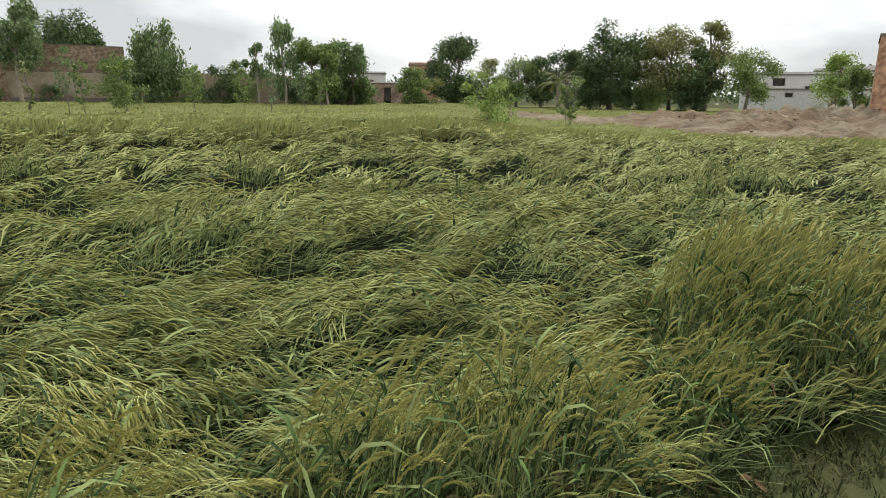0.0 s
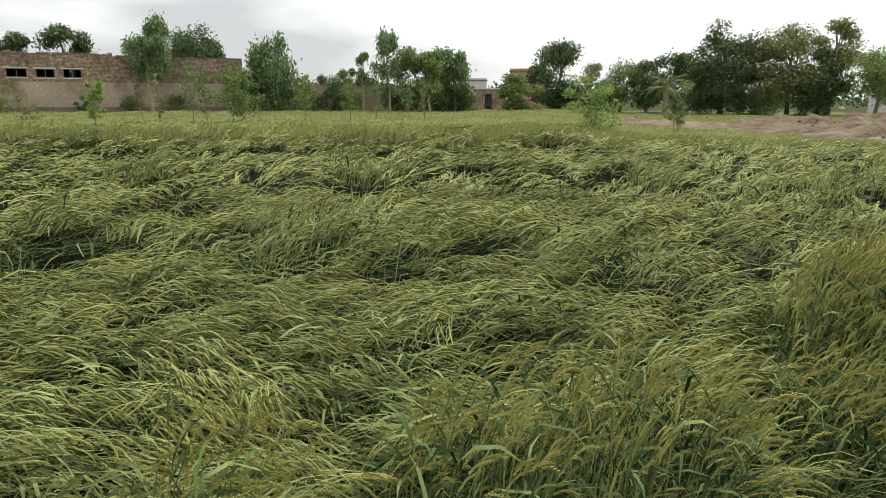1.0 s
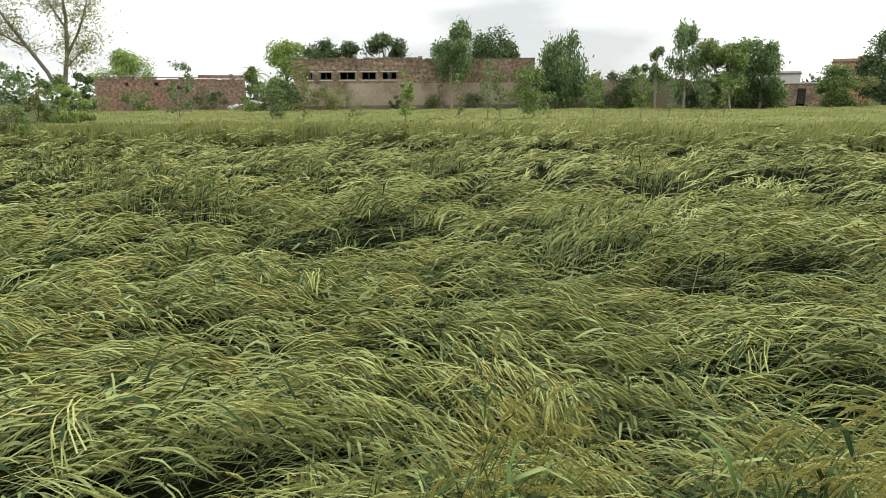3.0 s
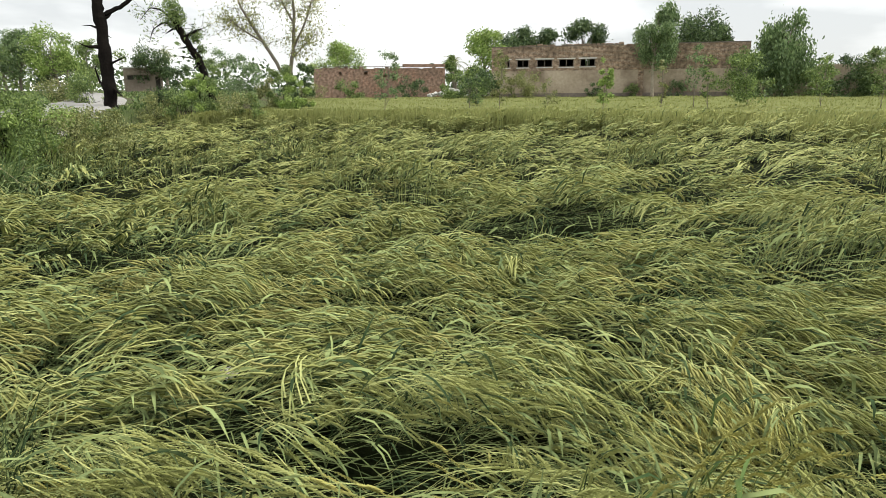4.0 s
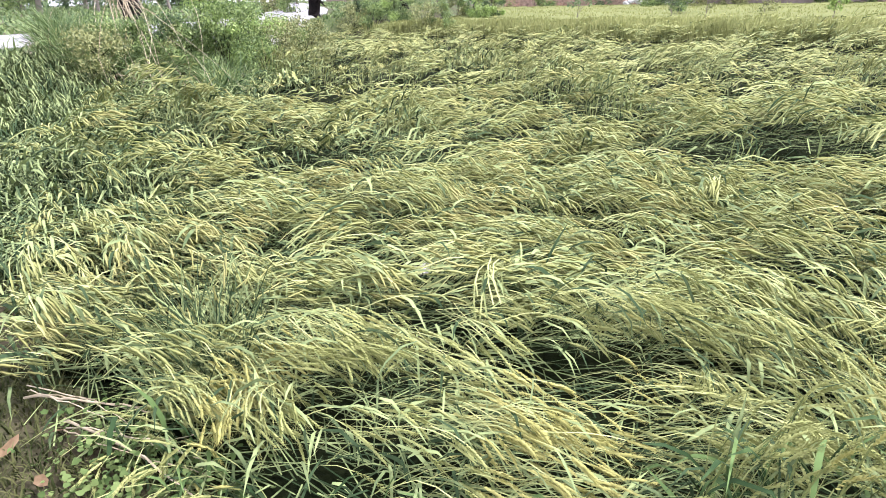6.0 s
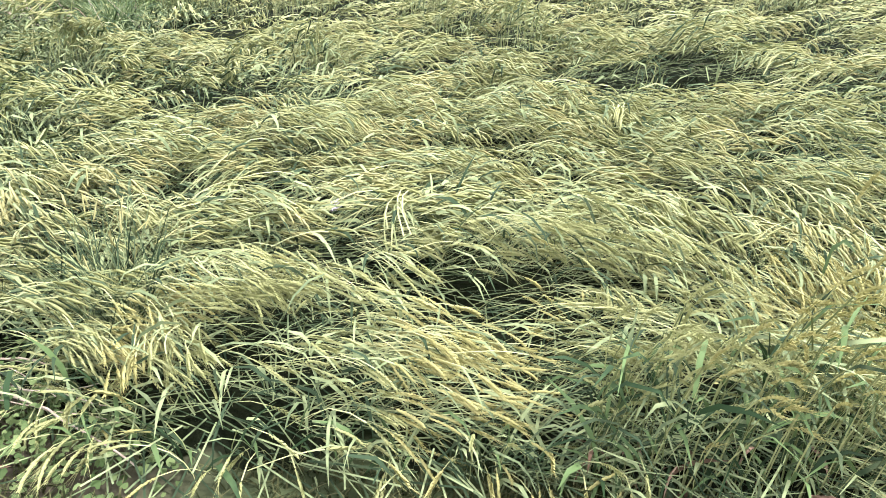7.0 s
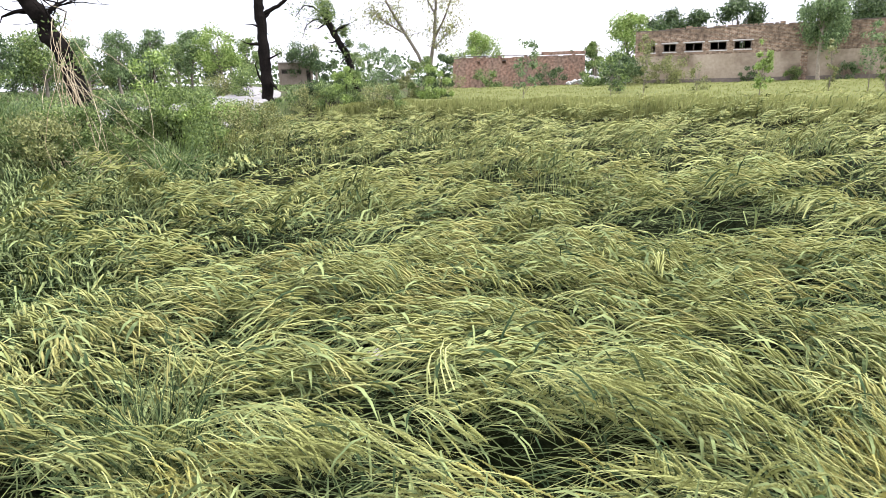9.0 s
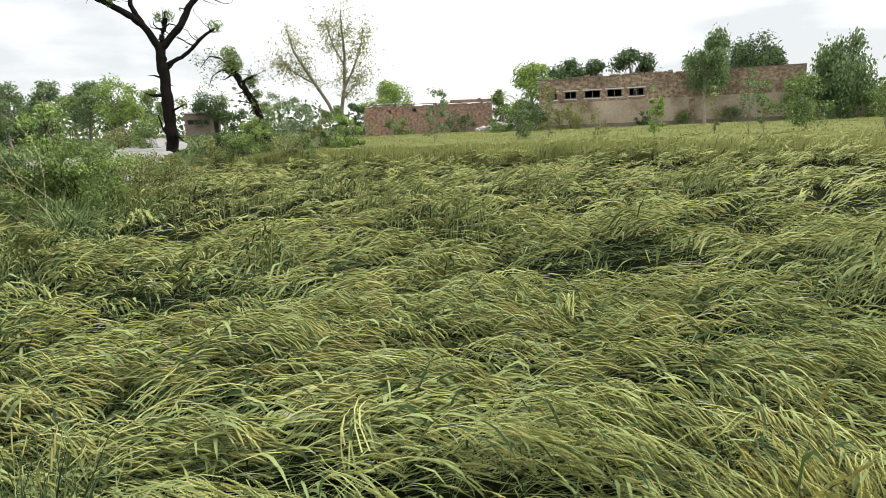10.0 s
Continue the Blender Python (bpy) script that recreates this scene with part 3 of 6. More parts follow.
def flag_leaves(P, g, share, L, w, k=4):
    """Leaves that leave the fallen stems below the ears and lie roughly along them."""
    i = np.flatnonzero(g.random(len(P)) < share)
    j = g.integers(3, P.shape[1], len(i))
    t = unit(P[i, j - 1] - P[i, j])
    az = np.arctan2(t[:, 1], t[:, 0]) + g.normal(0, 0.5, len(i))
    el = np.arcsin(np.clip(t[:, 2], -1, 1)) + np.radians(g.normal(-2, 14, len(i)))
    return arch(P[i, j], az, el, L * g.uniform(0.6, 1.3, len(i)), w, g, k)


def leaf_blades(count, r0, r1, g, size, w, rim=-0.1, k=4):
    """Leaf blades that arch over between the locks, thickest in the leafy patches and on the steep faces."""
    x, y = scatter(count, r0, r1, g=g)
    z, up, face = crop_form(x, y)
    q = leafy(x, y)
    ok = (inside(x, y) > rim) & (on_mound(x, y) < 0.25) & (g.random(count) < np.maximum(np.maximum(0.07 + 0.93 * q, 0.6 * up), 0.2 * face))
    x, y, q, z, up, face = (v[ok] for v in (x, y, q, z, up, face))
    n = len(x)
    P0 = np.stack([x, y, z - 0.10 + 0.06 * q - 0.05 * face + g.normal(0, 0.03, n) - up * g.uniform(0, 0.4, n)], -1)
    return arch(P0, flow(x, y) + g.normal(0, 0.6, n), np.radians(g.normal(22, 20, n) + 35 * up), size * g.uniform(0.6, 1.3, n), w, g, k)


def upright_stalks(x, y, tall, tip, g, k=8, sway=0.0, loose=0.4, bow=2.2):
    """Stalks that still stand on the ground, nodding with the flow; curves run from the ear's tip down to the foot."""
    n = len(x)
    head = flow(x, y) + sway + g.normal(0, loose, n)
    u = np.linspace(0, 1, k - 1)
    e = np.radians(np.clip(g.normal(84, 6, n), 62, 94)[:, None] + (tip + g.normal(0, 20 * loose + 4, n) - 84)[:, None] * (u**bow)[None])
    seg = np.repeat((tall * g.uniform(0.85, 1.12, n) / (k - 3))[:, None], k - 1, 1)
    seg[:, -2:] = 0.045
    turn = head[:, None] + g.normal(0, 0.3, n)[:, None] * u[None]
    d = np.stack([np.cos(e) * np.cos(turn), np.cos(e) * np.sin(turn), np.sin(e)], -1) * seg[..., None]
    foot = np.stack([x, y, ground_z(x, y) - 0.01], -1)
    return np.concatenate([foot[:, None], foot[:, None] + np.cumsum(d, 1)], 1)[:, ::-1]


def stalk_leaves(P, g, share, L, w, k=4):
    """Leaves hanging off upright stalks."""
    i = np.flatnonzero(g.random(len(P)) < share)
    n = len(i)
    return arch(P[i, g.integers(3, P.shape[1] - 1, n)], g.uniform(0, 2 * np.pi, n), np.radians(g.normal(58, 16, n)), L * g.uniform(0.6, 1.3, n), w, g, k, 34)


def ear_line(P, u, stretch=1.0):
    """Points at the shares u (0 foot to 1 tip) of the ears of the curves P, and the ears' directions."""
    a, m, b = P[:, 0], P[:, 1], P[:, 2]
    a = a + (a - m) * (stretch - 1) * 2
    u = np.asarray(u)[None, :, None]
    C = b[:, None] * (1 - u) ** 2 + (2 * m - (a + b) / 2)[:, None] * 2 * u * (1 - u) + a[:, None] * u**2
    return C, unit(a - b)


def awns(P, g, m, half, reach=0.07):
    """Thin bristles that stream off the ears."""
    C, t = ear_line(P, (0.35, 0.9))
    i = np.repeat(np.arange(len(P)), m)
    root = C[i, 0] + (C[i, 1] - C[i, 0]) * g.random((len(i), 1))
    way = unit(t[i] + g.normal(0, 0.17, root.shape))
    s = unit(np.cross(way, g.normal(0, 1, root.shape))) * half
    A = np.stack([root - s, root + s, root + way * (reach * g.uniform(0.7, 1.3, len(i)))[:, None]], 1)
    return A, np.arange(len(i) * 3).reshape(-1, 3)


def ears_fine(P, g, m=18):
    """Ears of two closed rows of pointed, overlapping spikelets."""
    n = len(P)
    u = (np.arange(m) + 0.2) / (m + 1.5)
    C, t = ear_line(P, u)
    size = g.uniform(0.85, 1.15, n)
    s1 = unit(np.cross(t, g.normal(0, 1, (n, 3))))
    s2 = np.cross(t, s1)
    turn = np.pi * np.arange(m)[None] + g.normal(0, 0.25, (n, m))
    out = np.cos(turn)[..., None] * s1[:, None] + np.sin(turn)[..., None] * s2[:, None]
    fat = (0.6 + 0.4 * np.sin(np.pi * np.clip(u * 0.85 + 0.12, 0, 1)))[None] * size[:, None]
    d = unit(t[:, None] * 0.95 + out * 0.2 + g.normal(0, 0.05, (n, m, 3)))
    e1 = unit(np.cross(d, out))
    L, w = 0.0175 * fat, 0.0046 * fat
    belly = C + d * (L * 0.45)[..., None]
    V = np.stack([C - out * 0.001, belly - e1 * w[..., None], belly + out * (0.0044 * fat)[..., None], belly + e1 * w[..., None], C + d * L[..., None] + out * 0.0015], 2)
    F = np.array([(0, 1, 2), (0, 2, 3), (4, 2, 1), (4, 3, 2)])
    return [(V, (np.arange(n * m)[:, None, None] * 5 + F[None]).reshape(-1, 3), 0), (*awns(P, g, 9, 0.0007, 0.065), 0)]


def ears_plain(P, fat, g, rings, sides=3, stretch=1.1, jag=0.0):
    """Ears as bent spindles; jag: the rows of spikelets, as a notched outline."""
    C, t = ear_line(P, np.linspace(1, 0, len(rings)), stretch)
    if jag:
        C = C + unit(np.cross(t, g.normal(0, 1, t.shape)))[:, None] * (jag * (-1.0) ** np.arange(len(rings)))[None, :, None]
    return tubes(C, fat * np.array(rings)[None] * g.uniform(0.8, 1.2, len(P))[:, None], sides, 0.85)


def stem_ribbons(P, half, g):
    Q = P[:, 2:]
    s = unit(np.cross(unit(np.gradient(Q, axis=1)), np.array([0, 0, 1.0])) + g.normal(0, 0.3, (len(P), 1, 3)))
    return ribbons(Q, s, np.full(Q.shape[:2], half))


def share_out(st, ripe, fine, g):
    """Ears of some stalks in the green, the rest in the ripening material."""
    return [(v, f, 3 * q) for q, sel in enumerate((~ripe, ripe)) for v, f, *_ in fine(st[sel], g)]


WHEAT = [M_EAR, M_STEM, M_LEAF, M_EAR_GOLD]
WHEAT_FINE = [M_EAR_FINE, M_STEM, M_LEAF, M_EAR_GOLD_FINE]
RIPE = lambda st: (waves(st[:, 0, 0], st[:, 0, 1], 0.7, 68) + waves(st[:, 0, 0], st[:, 0, 1], 0.25, 69) * 0.6) > 0.55
g1 = np.random.default_rng(101)
su, st = lock_stalks(640, 11, 0.9, 2.7, 7, g1, 0.36, 0.06, uneven=0.045, spread=0.1)
near_sets = share_out(st, RIPE(st), ears_fine, g1) + [(*stem_ribbons(st, 0.0018, g1), 1), (*flag_leaves(st, g1, 0.55, 0.18, 0.0055), 2)]
_lx, _ly = scatter(17000, 0.9, 9.0, power=1.5, g=g1)
_ok = inside(_lx, _ly) > 0.0
_lx, _ly = _lx[_ok], _ly[_ok]
_lh, _lt = flow(_lx, _ly) + g1.normal(0, 0.6, len(_lx)), np.radians(g1.normal(4, 9, len(_lx)))
_ld = np.stack([np.cos(_lt) * np.cos(_lh), np.cos(_lt) * np.sin(_lh), np.sin(_lt)], -1) * 0.16
_l0 = np.stack([_lx, _ly, np.maximum(crop_top(_lx, _ly)[0] * 0.34 - 0.07, 0.015) + g1.uniform(0.01, 0.09, len(_lx))], -1)
# low stems wear the darker leaf colour, painting shade into the gaps
near_sets.append((*stem_ribbons(np.stack([_l0, _l0, _l0, _l0 + _ld, _l0 + 2 * _ld], 1), 0.0028, g1), 2))
near_sets.append((*leaf_blades(2800, 0.9, 2.7, g1, 0.2, 0.0058, 0.1), 2))
tagged(mesh_np("lodged_wheat", near_sets, WHEAT_FINE), "green-gold bearded wheat flattened by wind, beside the path", "wheat", kind="stuff")

# wheat that stands along the path
g9 = np.random.default_rng(109)
_k = 11000
cx = g9.uniform(-1.45, 5.0, _k)
cy = np.interp(cx, EDGE_X, EDGE_Y) + g9.uniform(-0.02, 1.9, _k)
_in, uu = inside(cx, cy), crop_top(cx, cy)[1]
ok = ((_in < 0.22) & (g9.random(_k) < 0.04 + 0.08 * step(-0.7, -0.3, cx))) | ((uu > 0.45) & (g9.random(_k) < 0.75))
cx, cy = cx[ok], cy[ok]
_top = np.clip(crop_top(cx, cy)[0] + 0.1 + g9.normal(0, 0.06, len(cx)), 0.25, 0.82)
st = upright_stalks(cx, cy, _top, g9.normal(18, 14, len(cx)) + 34 * step(0.8, 1.6, cx), g9, 8, 0.25 * waves(cx, cy, 0.4, 70), 0.3, 3.6)
_fine = cx < 1.3
_ears = [(v, f, 3 * q) for q, sel in enumerate((_fine & (cx < -1.1), _fine & (cx >= -1.1))) for v, f, _ in ears_fine(st[sel], g9, 14)]
_ears += [(*ears_plain(st[~_fine], 0.0066, g9, (0.1, 0.75, 1.0, 0.9, 0.3), jag=0.0012), 3), (*awns(st[~_fine], g9, 4, 0.0008), 3)]
_nd = 200
_dx = g9.uniform(-1.3, 3.5, _nd)
_dy = np.interp(_dx, EDGE_X, EDGE_Y) + g9.uniform(0.0, 0.25, _nd)
_dry = arch(np.stack([_dx, _dy, ground_z(_dx, _dy) + g9.uniform(0.02, 0.22, _nd)], -1), g9.uniform(0, 2 * np.pi, _nd), np.radians(g9.normal(30, 30, _nd)), g9.uniform(0.08, 0.2, _nd), 0.006, g9, 5, 45)
tagged(mesh_np("edge_wheat", _ears + [(*_dry, 4), (*stem_ribbons(st, 0.0021, g9), 1), (*stalk_leaves(st, g9, 0.95, 0.22, 0.0062), 2), (*stalk_leaves(st, g9, 0.95, 0.24, 0.0066), 5)], [M_EAR_FINE, M_STALK, M_LEAF, M_EAR_GOLD_FINE, M_DEADLEAF, M_BLADE]),
       "upright green wheat with nodding gold ears along the path", "wheat", kind="stuff")

# heavy heads that spill off the field's edge onto the path
g8 = np.random.default_rng(108)
cx, cy = g8.uniform(-2.5, -1.15, 900), g8.uniform(-0.4, 1.3, 900)
_in = inside(cx, cy)
ok = (_in > 0.02) & (_in < 0.2) & (waves(cx, cy, 0.16, 71) > -0.25)
cx, cy = cx[ok], cy[ok]
st = upright_stalks(cx, cy, g8.uniform(0.2, 0.36, len(cx)), g8.normal(-30, 14, len(cx)), g8, 8, radians(-58) + 0.5 * waves(cx, cy, 0.3, 72), 0.22, 1.1)
tagged(mesh_np("spilling_wheat", share_out(st, RIPE(st), ears_fine, g8) + [(*stem_ribbons(st, 0.0019, g8), 1), (*stalk_leaves(st, g8, 0.9, 0.2, 0.006), 2), (*stalk_leaves(st, g8, 0.9, 0.18, 0.0075), 4)], WHEAT_FINE + [M_BLADE]),
       "bearded green wheat bent over the edge of the path", "wheat", kind="stuff")

g2 = np.random.default_rng(102)
su, st = lock_stalks(1200, 12, 2.6, 5.2, 6, g2, 0.34, 0.065, uneven=0.05, spread=0.1)
tagged(mesh_np("lodged_wheat", share_out(st, RIPE(st), lambda p, g: [ears_plain(p, 0.0079, g, (0.05, 0.65, 1.0, 0.9, 0.35), jag=0.0016), awns(p, g, 4, 0.0013)], g2) + [(*stem_ribbons(st, 0.003, g2), 1), (*flag_leaves(st, g2, 0.55, 0.19, 0.0088), 2), (*leaf_blades(9000, 2.6, 5.2, g2, 0.21, 0.0092), 2)], WHEAT),
       "wind-flattened green wheat lying in combed locks", "wheat", kind="stuff")

hx, hy = scatter(70000, 2.6, 16.0, g=g9)
hz, hu, hf = crop_form(hx, hy)
ok = ((hu > 0.4) | (hf > 0.55)) & (inside(hx, hy) > 0.25) & ~((hx > 0.4) & (inside(hx, hy) < 1.9)) & (g9.random(70000) < np.maximum(0.8 * hu, 0.3 * hf))
hx, hy, hz, hu = hx[ok], hy[ok], hz[ok], hu[ok]
hst = upright_stalks(hx, hy, np.clip(hz - 0.02 + g9.normal(0, 0.03, len(hx)), 0.14, 0.8), g9.normal(20, 12, len(hx)), g9, 6)
_e = hu > 0.3
heap_sets = []
for sel, wide in ((np.hypot(hx, hy) < 6.0, 1.0), (np.hypot(hx, hy) >= 6.0, 1.6)):
    q, e = hst[sel], hst[sel & _e]
    heap_sets += [(*ears_plain(e, 0.0072 * wide**0.6, g9, (0.1, 1.0, 0.3), stretch=1.0 + 0.3 * (wide > 1)), 0), (*stem_ribbons(q, 0.0026 * wide, g9), 1), (*stalk_leaves(q, g9, 0.9, 0.24, 0.0078 * wide**0.8, 3), 2), (*awns(e, g9, 2, 0.0012 * wide), 0)]
tagged(mesh_np("heaped_wheat", heap_sets, WHEAT), "clumps of wheat half standing out of the flattened crop", "wheat", kind="stuff")

g3 = np.random.default_rng(103)
_, st = lock_stalks(1480, 12, 5.1, 9.2, 5, g3, 0.33, 0.08, 0.0, 0.06, 0.12)
tagged(mesh_np("lodged_wheat", share_out(st, RIPE(st), lambda p, g: [ears_plain(p, 0.0106, g, (0.05, 1.0, 0.45), stretch=1.35)], g3) + [(*stem_ribbons(st, 0.006, g3), 1), (*flag_leaves(st, g3, 0.5, 0.2, 0.0105, 3), 2), (*leaf_blades(15000, 5.1, 9.2, g3, 0.23, 0.0115, 0.0, 3), 2)], WHEAT),
       "wind-flattened green wheat lying in swirls and heaps", "wheat", kind="stuff")


def far_ears(p, g):
    """Ears far off, as bent strips."""
    C, t = ear_line(p, (1.0, 0.45, 0.0), 1.5)
    return [ribbons(C, unit(np.repeat((np.cross(t, np.array([0, 0, 1.0])) + g.normal(0, 0.3, t.shape))[:, None], 3, 1)), 0.014 * np.array([0.15, 1.0, 0.5])[None] * g.uniform(0.7, 1.3, (len(p), 1)))]


_, st = lock_stalks(4300, 11, 9.0, 26.0, 5, g3, 0.36, 0.12, 0.0, 0.06, 0.16)
tagged(mesh_np("lodged_wheat", share_out(st, RIPE(st), far_ears, g3) + [(*stem_ribbons(st, 0.0105, g3), 1), (*flag_leaves(st, g3, 0.3, 0.26, 0.012, 3), 2), (*leaf_blades(14000, 9.0, 21.5, g3, 0.28, 0.013, 0.0, 3), 2)], WHEAT),
       "flattened wheat ending at the edge of the standing crop", "wheat", kind="stuff")

g4 = np.random.default_rng(104)
wx, wy = scatter(42000, 18, 53, -40, 80, 1.25, g4)
ok = (inside(wx, wy) > 0.3) & (on_mound(wx, wy) < 0.05) & (np.hypot(wx, wy) > stand_from(wx, wy))
wx, wy = wx[ok], wy[ok]
fx, fy = scatter(30000, 17, 27, -40, 80, 1.0, g4)
_fr = np.hypot(fx, fy) - stand_from(fx, fy)
ok = (inside(fx, fy) > 0.3) & (on_mound(fx, fy) < 0.3) & (_fr > 0.2) & (_fr < 3.0)
wx, wy = np.concatenate([wx, fx[ok]]), np.concatenate([wy, fy[ok]])
_n = len(wx)
_z = crop_top(wx, wy)[0]
_w = 0.006 + 0.00042 * np.hypot(wx, wy)
_lean = np.stack([g4.normal(0.1, 0.08, _n), g4.normal(-0.02, 0.08, _n), np.zeros(_n)], -1)
_b = np.stack([wx, wy, _z * 0.12], -1)
_top = np.stack([wx, wy, _z + g4.normal(0.0, 0.014, _n)], -1) + _lean
_m = (_b + _top) / 2 - _lean * 0.2
_P = np.stack([_b, _m, _top - (_top - _m) * 0.15, _top], 1)
_ang = g4.uniform(0, np.pi, _n)
_side = np.repeat(np.stack([np.cos(_ang), np.sin(_ang), 0 * _ang], -1)[:, None], 4, 1)
tagged(mesh_np("standing_wheat", [(*ribbons(_P, _side, _w[:, None] * np.array([0.5, 0.8, 1.0, 0.2])[None]), 0)], [M_CROP]), "upright green-gold wheat in ear", "wheat", kind="stuff")


# ---- trees ----
def leaf_cards(C, size, g, droop=0.0, thin=0.42):
    n = len(C)
    d = unit(g.normal(0, 1, (n, 3)) + np.array([0, 0, -droop * 3]))
    s = unit(np.cross(d, g.normal(0, 1, (n, 3))))
    L = size * g.uniform(0.6, 1.3, n)[:, None]
    W = L * thin
    nrm = np.cross(d, s)
    V = np.stack([C - d * L / 2, C + s * W / 2 + nrm * W * 0.12, C + d * L / 2, C - s * W / 2 + nrm * W * 0.12], 1)
    return V, np.arange(4 * n).reshape(-1, 4)


def leaf_points(C, size, g, droop=0.0, thin=0.5):
    """Small pointed leaves."""
    n = len(C)
    d = unit(g.normal(0, 1, (n, 3)) + np.array([0, 0, -droop * 3]))
    s = unit(np.cross(d, g.normal(0, 1, (n, 3))))
    L = size * g.uniform(0.6, 1.4, n)[:, None]
    return np.stack([C - s * L * thin / 2, C + s * L * thin / 2, C + d * L], 1), np.arange(3 * n).reshape(-1, 3)


def bent(a, b, k, sag, g):
    """A slightly crooked way from a to b in k points."""
    u = np.linspace(0, 1, k)[:, None]
    a, b = np.asarray(a, float), np.asarray(b, float)
    off = g.normal(0, 1, 3) * sag * np.linalg.norm(b - a)
    off2 = g.normal(0, 1, 3) * sag * 0.5 * np.linalg.norm(b - a)
    return a + (b - a) * u + off * np.sin(np.pi * u) + off2 * np.sin(2 * np.pi * u)


def tree(name, label, x, y, z, h, w, bark, leaf, trunk=0.12, base=0.3, lobes=12, leaves=1600, size=0.3, droop=0.0, seed=0, lean=(0.0, 0.0), spread=0.5, stems=1, category="tree", thin=0.42, depth=None):
    """A tree or shrub: crooked trunk with limbs that end in lobes of leaves, over an empty at its foot."""
    g = np.random.default_rng(1000 + seed)
    top = holder(name, x, y, z)
    wood, cent = [], []
    for s in range(stems):
        foot = np.array([g.normal(0, 0.12 * w * (stems > 1)), g.normal(0, 0.12 * w * (stems > 1)), -0.15])
        crown = np.array([lean[0] * h + g.normal(0, 0.18 * w * (stems > 1)), lean[1] * h + g.normal(0, 0.18 * w * (stems > 1)), h * 0.92])
        line = bent(foot, crown, 8, 0.035, g)
        r = trunk / np.sqrt(stems) * np.linspace(1, 0.12, 8)
        r[0] *= 1.35
        wood.append((line, r))
        for i in range(int(1.35 * lobes) // stems):
            f = g.uniform(0.0, 1.0)
            zz = h * (base + (1 - base) * (0.08 + 0.92 * f))
            wide = w / 2 * np.sqrt(max(1 - (2 * (f - 0.42)) ** 2 * 0.72, 0.05)) * g.uniform(0.35, 1.0)
            a = g.uniform(0, 2 * np.pi)
            j = np.interp(zz * 0.82, line[:, 2], np.arange(8))
            mid = line[int(j)] + (line[min(int(j) + 1, 7)] - line[int(j)]) * (j - int(j))
            end = np.array([mid[0] + wide * np.cos(a), mid[1] + wide * np.sin(a) * (depth or 1.0), zz])
            cent.append((end, w * g.uniform(0.13, 0.24)))
            lr = trunk * 0.35 * g.uniform(0.5, 1)
            wood.append((bent(mid - np.array([0, 0, 0.12 * h * (1 - base)]), end, 6, 0.07, g), np.linspace(lr, lr * 0.15, 6)))
    sets = []
    for line, r in wood:
        V, F = tubes(line[None], np.asarray(r)[None], 7 if r[0] > 0.06 else 4)
        sets.append((V, F, 0))
    mesh_np("trunk", sets, [bark], top)
    pos, heart = [], []
    for c, r in cent:
        m = max(int(4.4 * leaves / len(cent) * g.uniform(0.6, 1.4)), 8)
        v = unit(g.normal(0, 1, (m, 3))) * (g.random((m, 1)) ** 0.4) * r * g.uniform(0.8, 1.35, (m, 1))
        if droop:
            v[:, 2] -= np.abs(g.normal(0, droop * r * 1.6, m))
        pos.append(c + v * np.array([1, 1, 0.8]))
        q = m // 10
        heart.append(c + g.normal(0, 0.42 * r, (q, 3)) * np.array([1, 1, 0.75 + droop]) - np.array([0, 0, 0.15 * r]))
    V, F = leaf_points(np.concatenate(pos), size * 0.56, g, droop, thin * 1.3)
    H, K2 = leaf_cards(np.concatenate(heart), size * 0.8, g, droop, thin * 1.3)
    mesh_np("crown", [(V, F, 0), (H, K2, 0)], [leaf], top)
    return tagged(top, label, category)


def polar(az, d):
    return -d * math.sin(radians(az)), d * math.cos(radians(az))


# az, distance, top, width, bark, leaf, trunk, base, lobes, leaves, size, droop, name, label
TREES = [(32.3, 48, 6.9, 2.9, M_BARK_PALE, M_LF_EUC, 0.13, 0.42, 16, 2600, 0.26, 0.5, "eucalyptus_tree", "slim eucalyptus in front of the brick building"),
         (29.2, 60, 6.9, 4.6, M_BARK, M_LF_DARK, 0.2, 0.35, 16, 2200, 0.34, 0.0, "tree", "dark round tree behind the brick building"),
         (27.6, 62, 6.0, 3.0, M_BARK, M_LF_DARK, 0.2, 0.35, 10, 1200, 0.34, 0.0, "tree", "dark round tree behind the brick building"),
         (46.3, 57, 6.0, 4.2, M_BARK, M_LF_LIGHT, 0.2, 0.15, 16, 2400, 0.32, 0.0, "tree", "bright green tree at the end of the brick building"),
         (43.4, 63, 6.5, 4.0, M_BARK, M_LF_DARK, 0.2, 0.4, 12, 1100, 0.36, 0.0, "tree", "dark tree showing above the roofline"),
         (40.7, 63, 6.2, 3.4, M_BARK, M_LF_DARK, 0.2, 0.4, 10, 1100, 0.36, 0.0, "tree", "dark tree showing above the roofline"),
         (38.2, 63, 6.7, 4.4, M_BARK, M_LF_DARK, 0.2, 0.4, 12, 1600, 0.36, 0.0, "tree", "dark tree showing above the roofline"),
         (35.9, 66, 5.2, 3.2, M_BARK, M_LF_OLIVE, 0.15, 0.4, 10, 500, 0.3, 0.0, "tree", "thin olive tree showing above the roofline"),
         (22.6, 47, 5.75, 3.1, M_BARK_PALE, M_LF_EUC, 0.13, 0.3, 18, 2200, 0.3, 1.0, "eucalyptus_tree", "weeping eucalyptus before the boundary wall")]
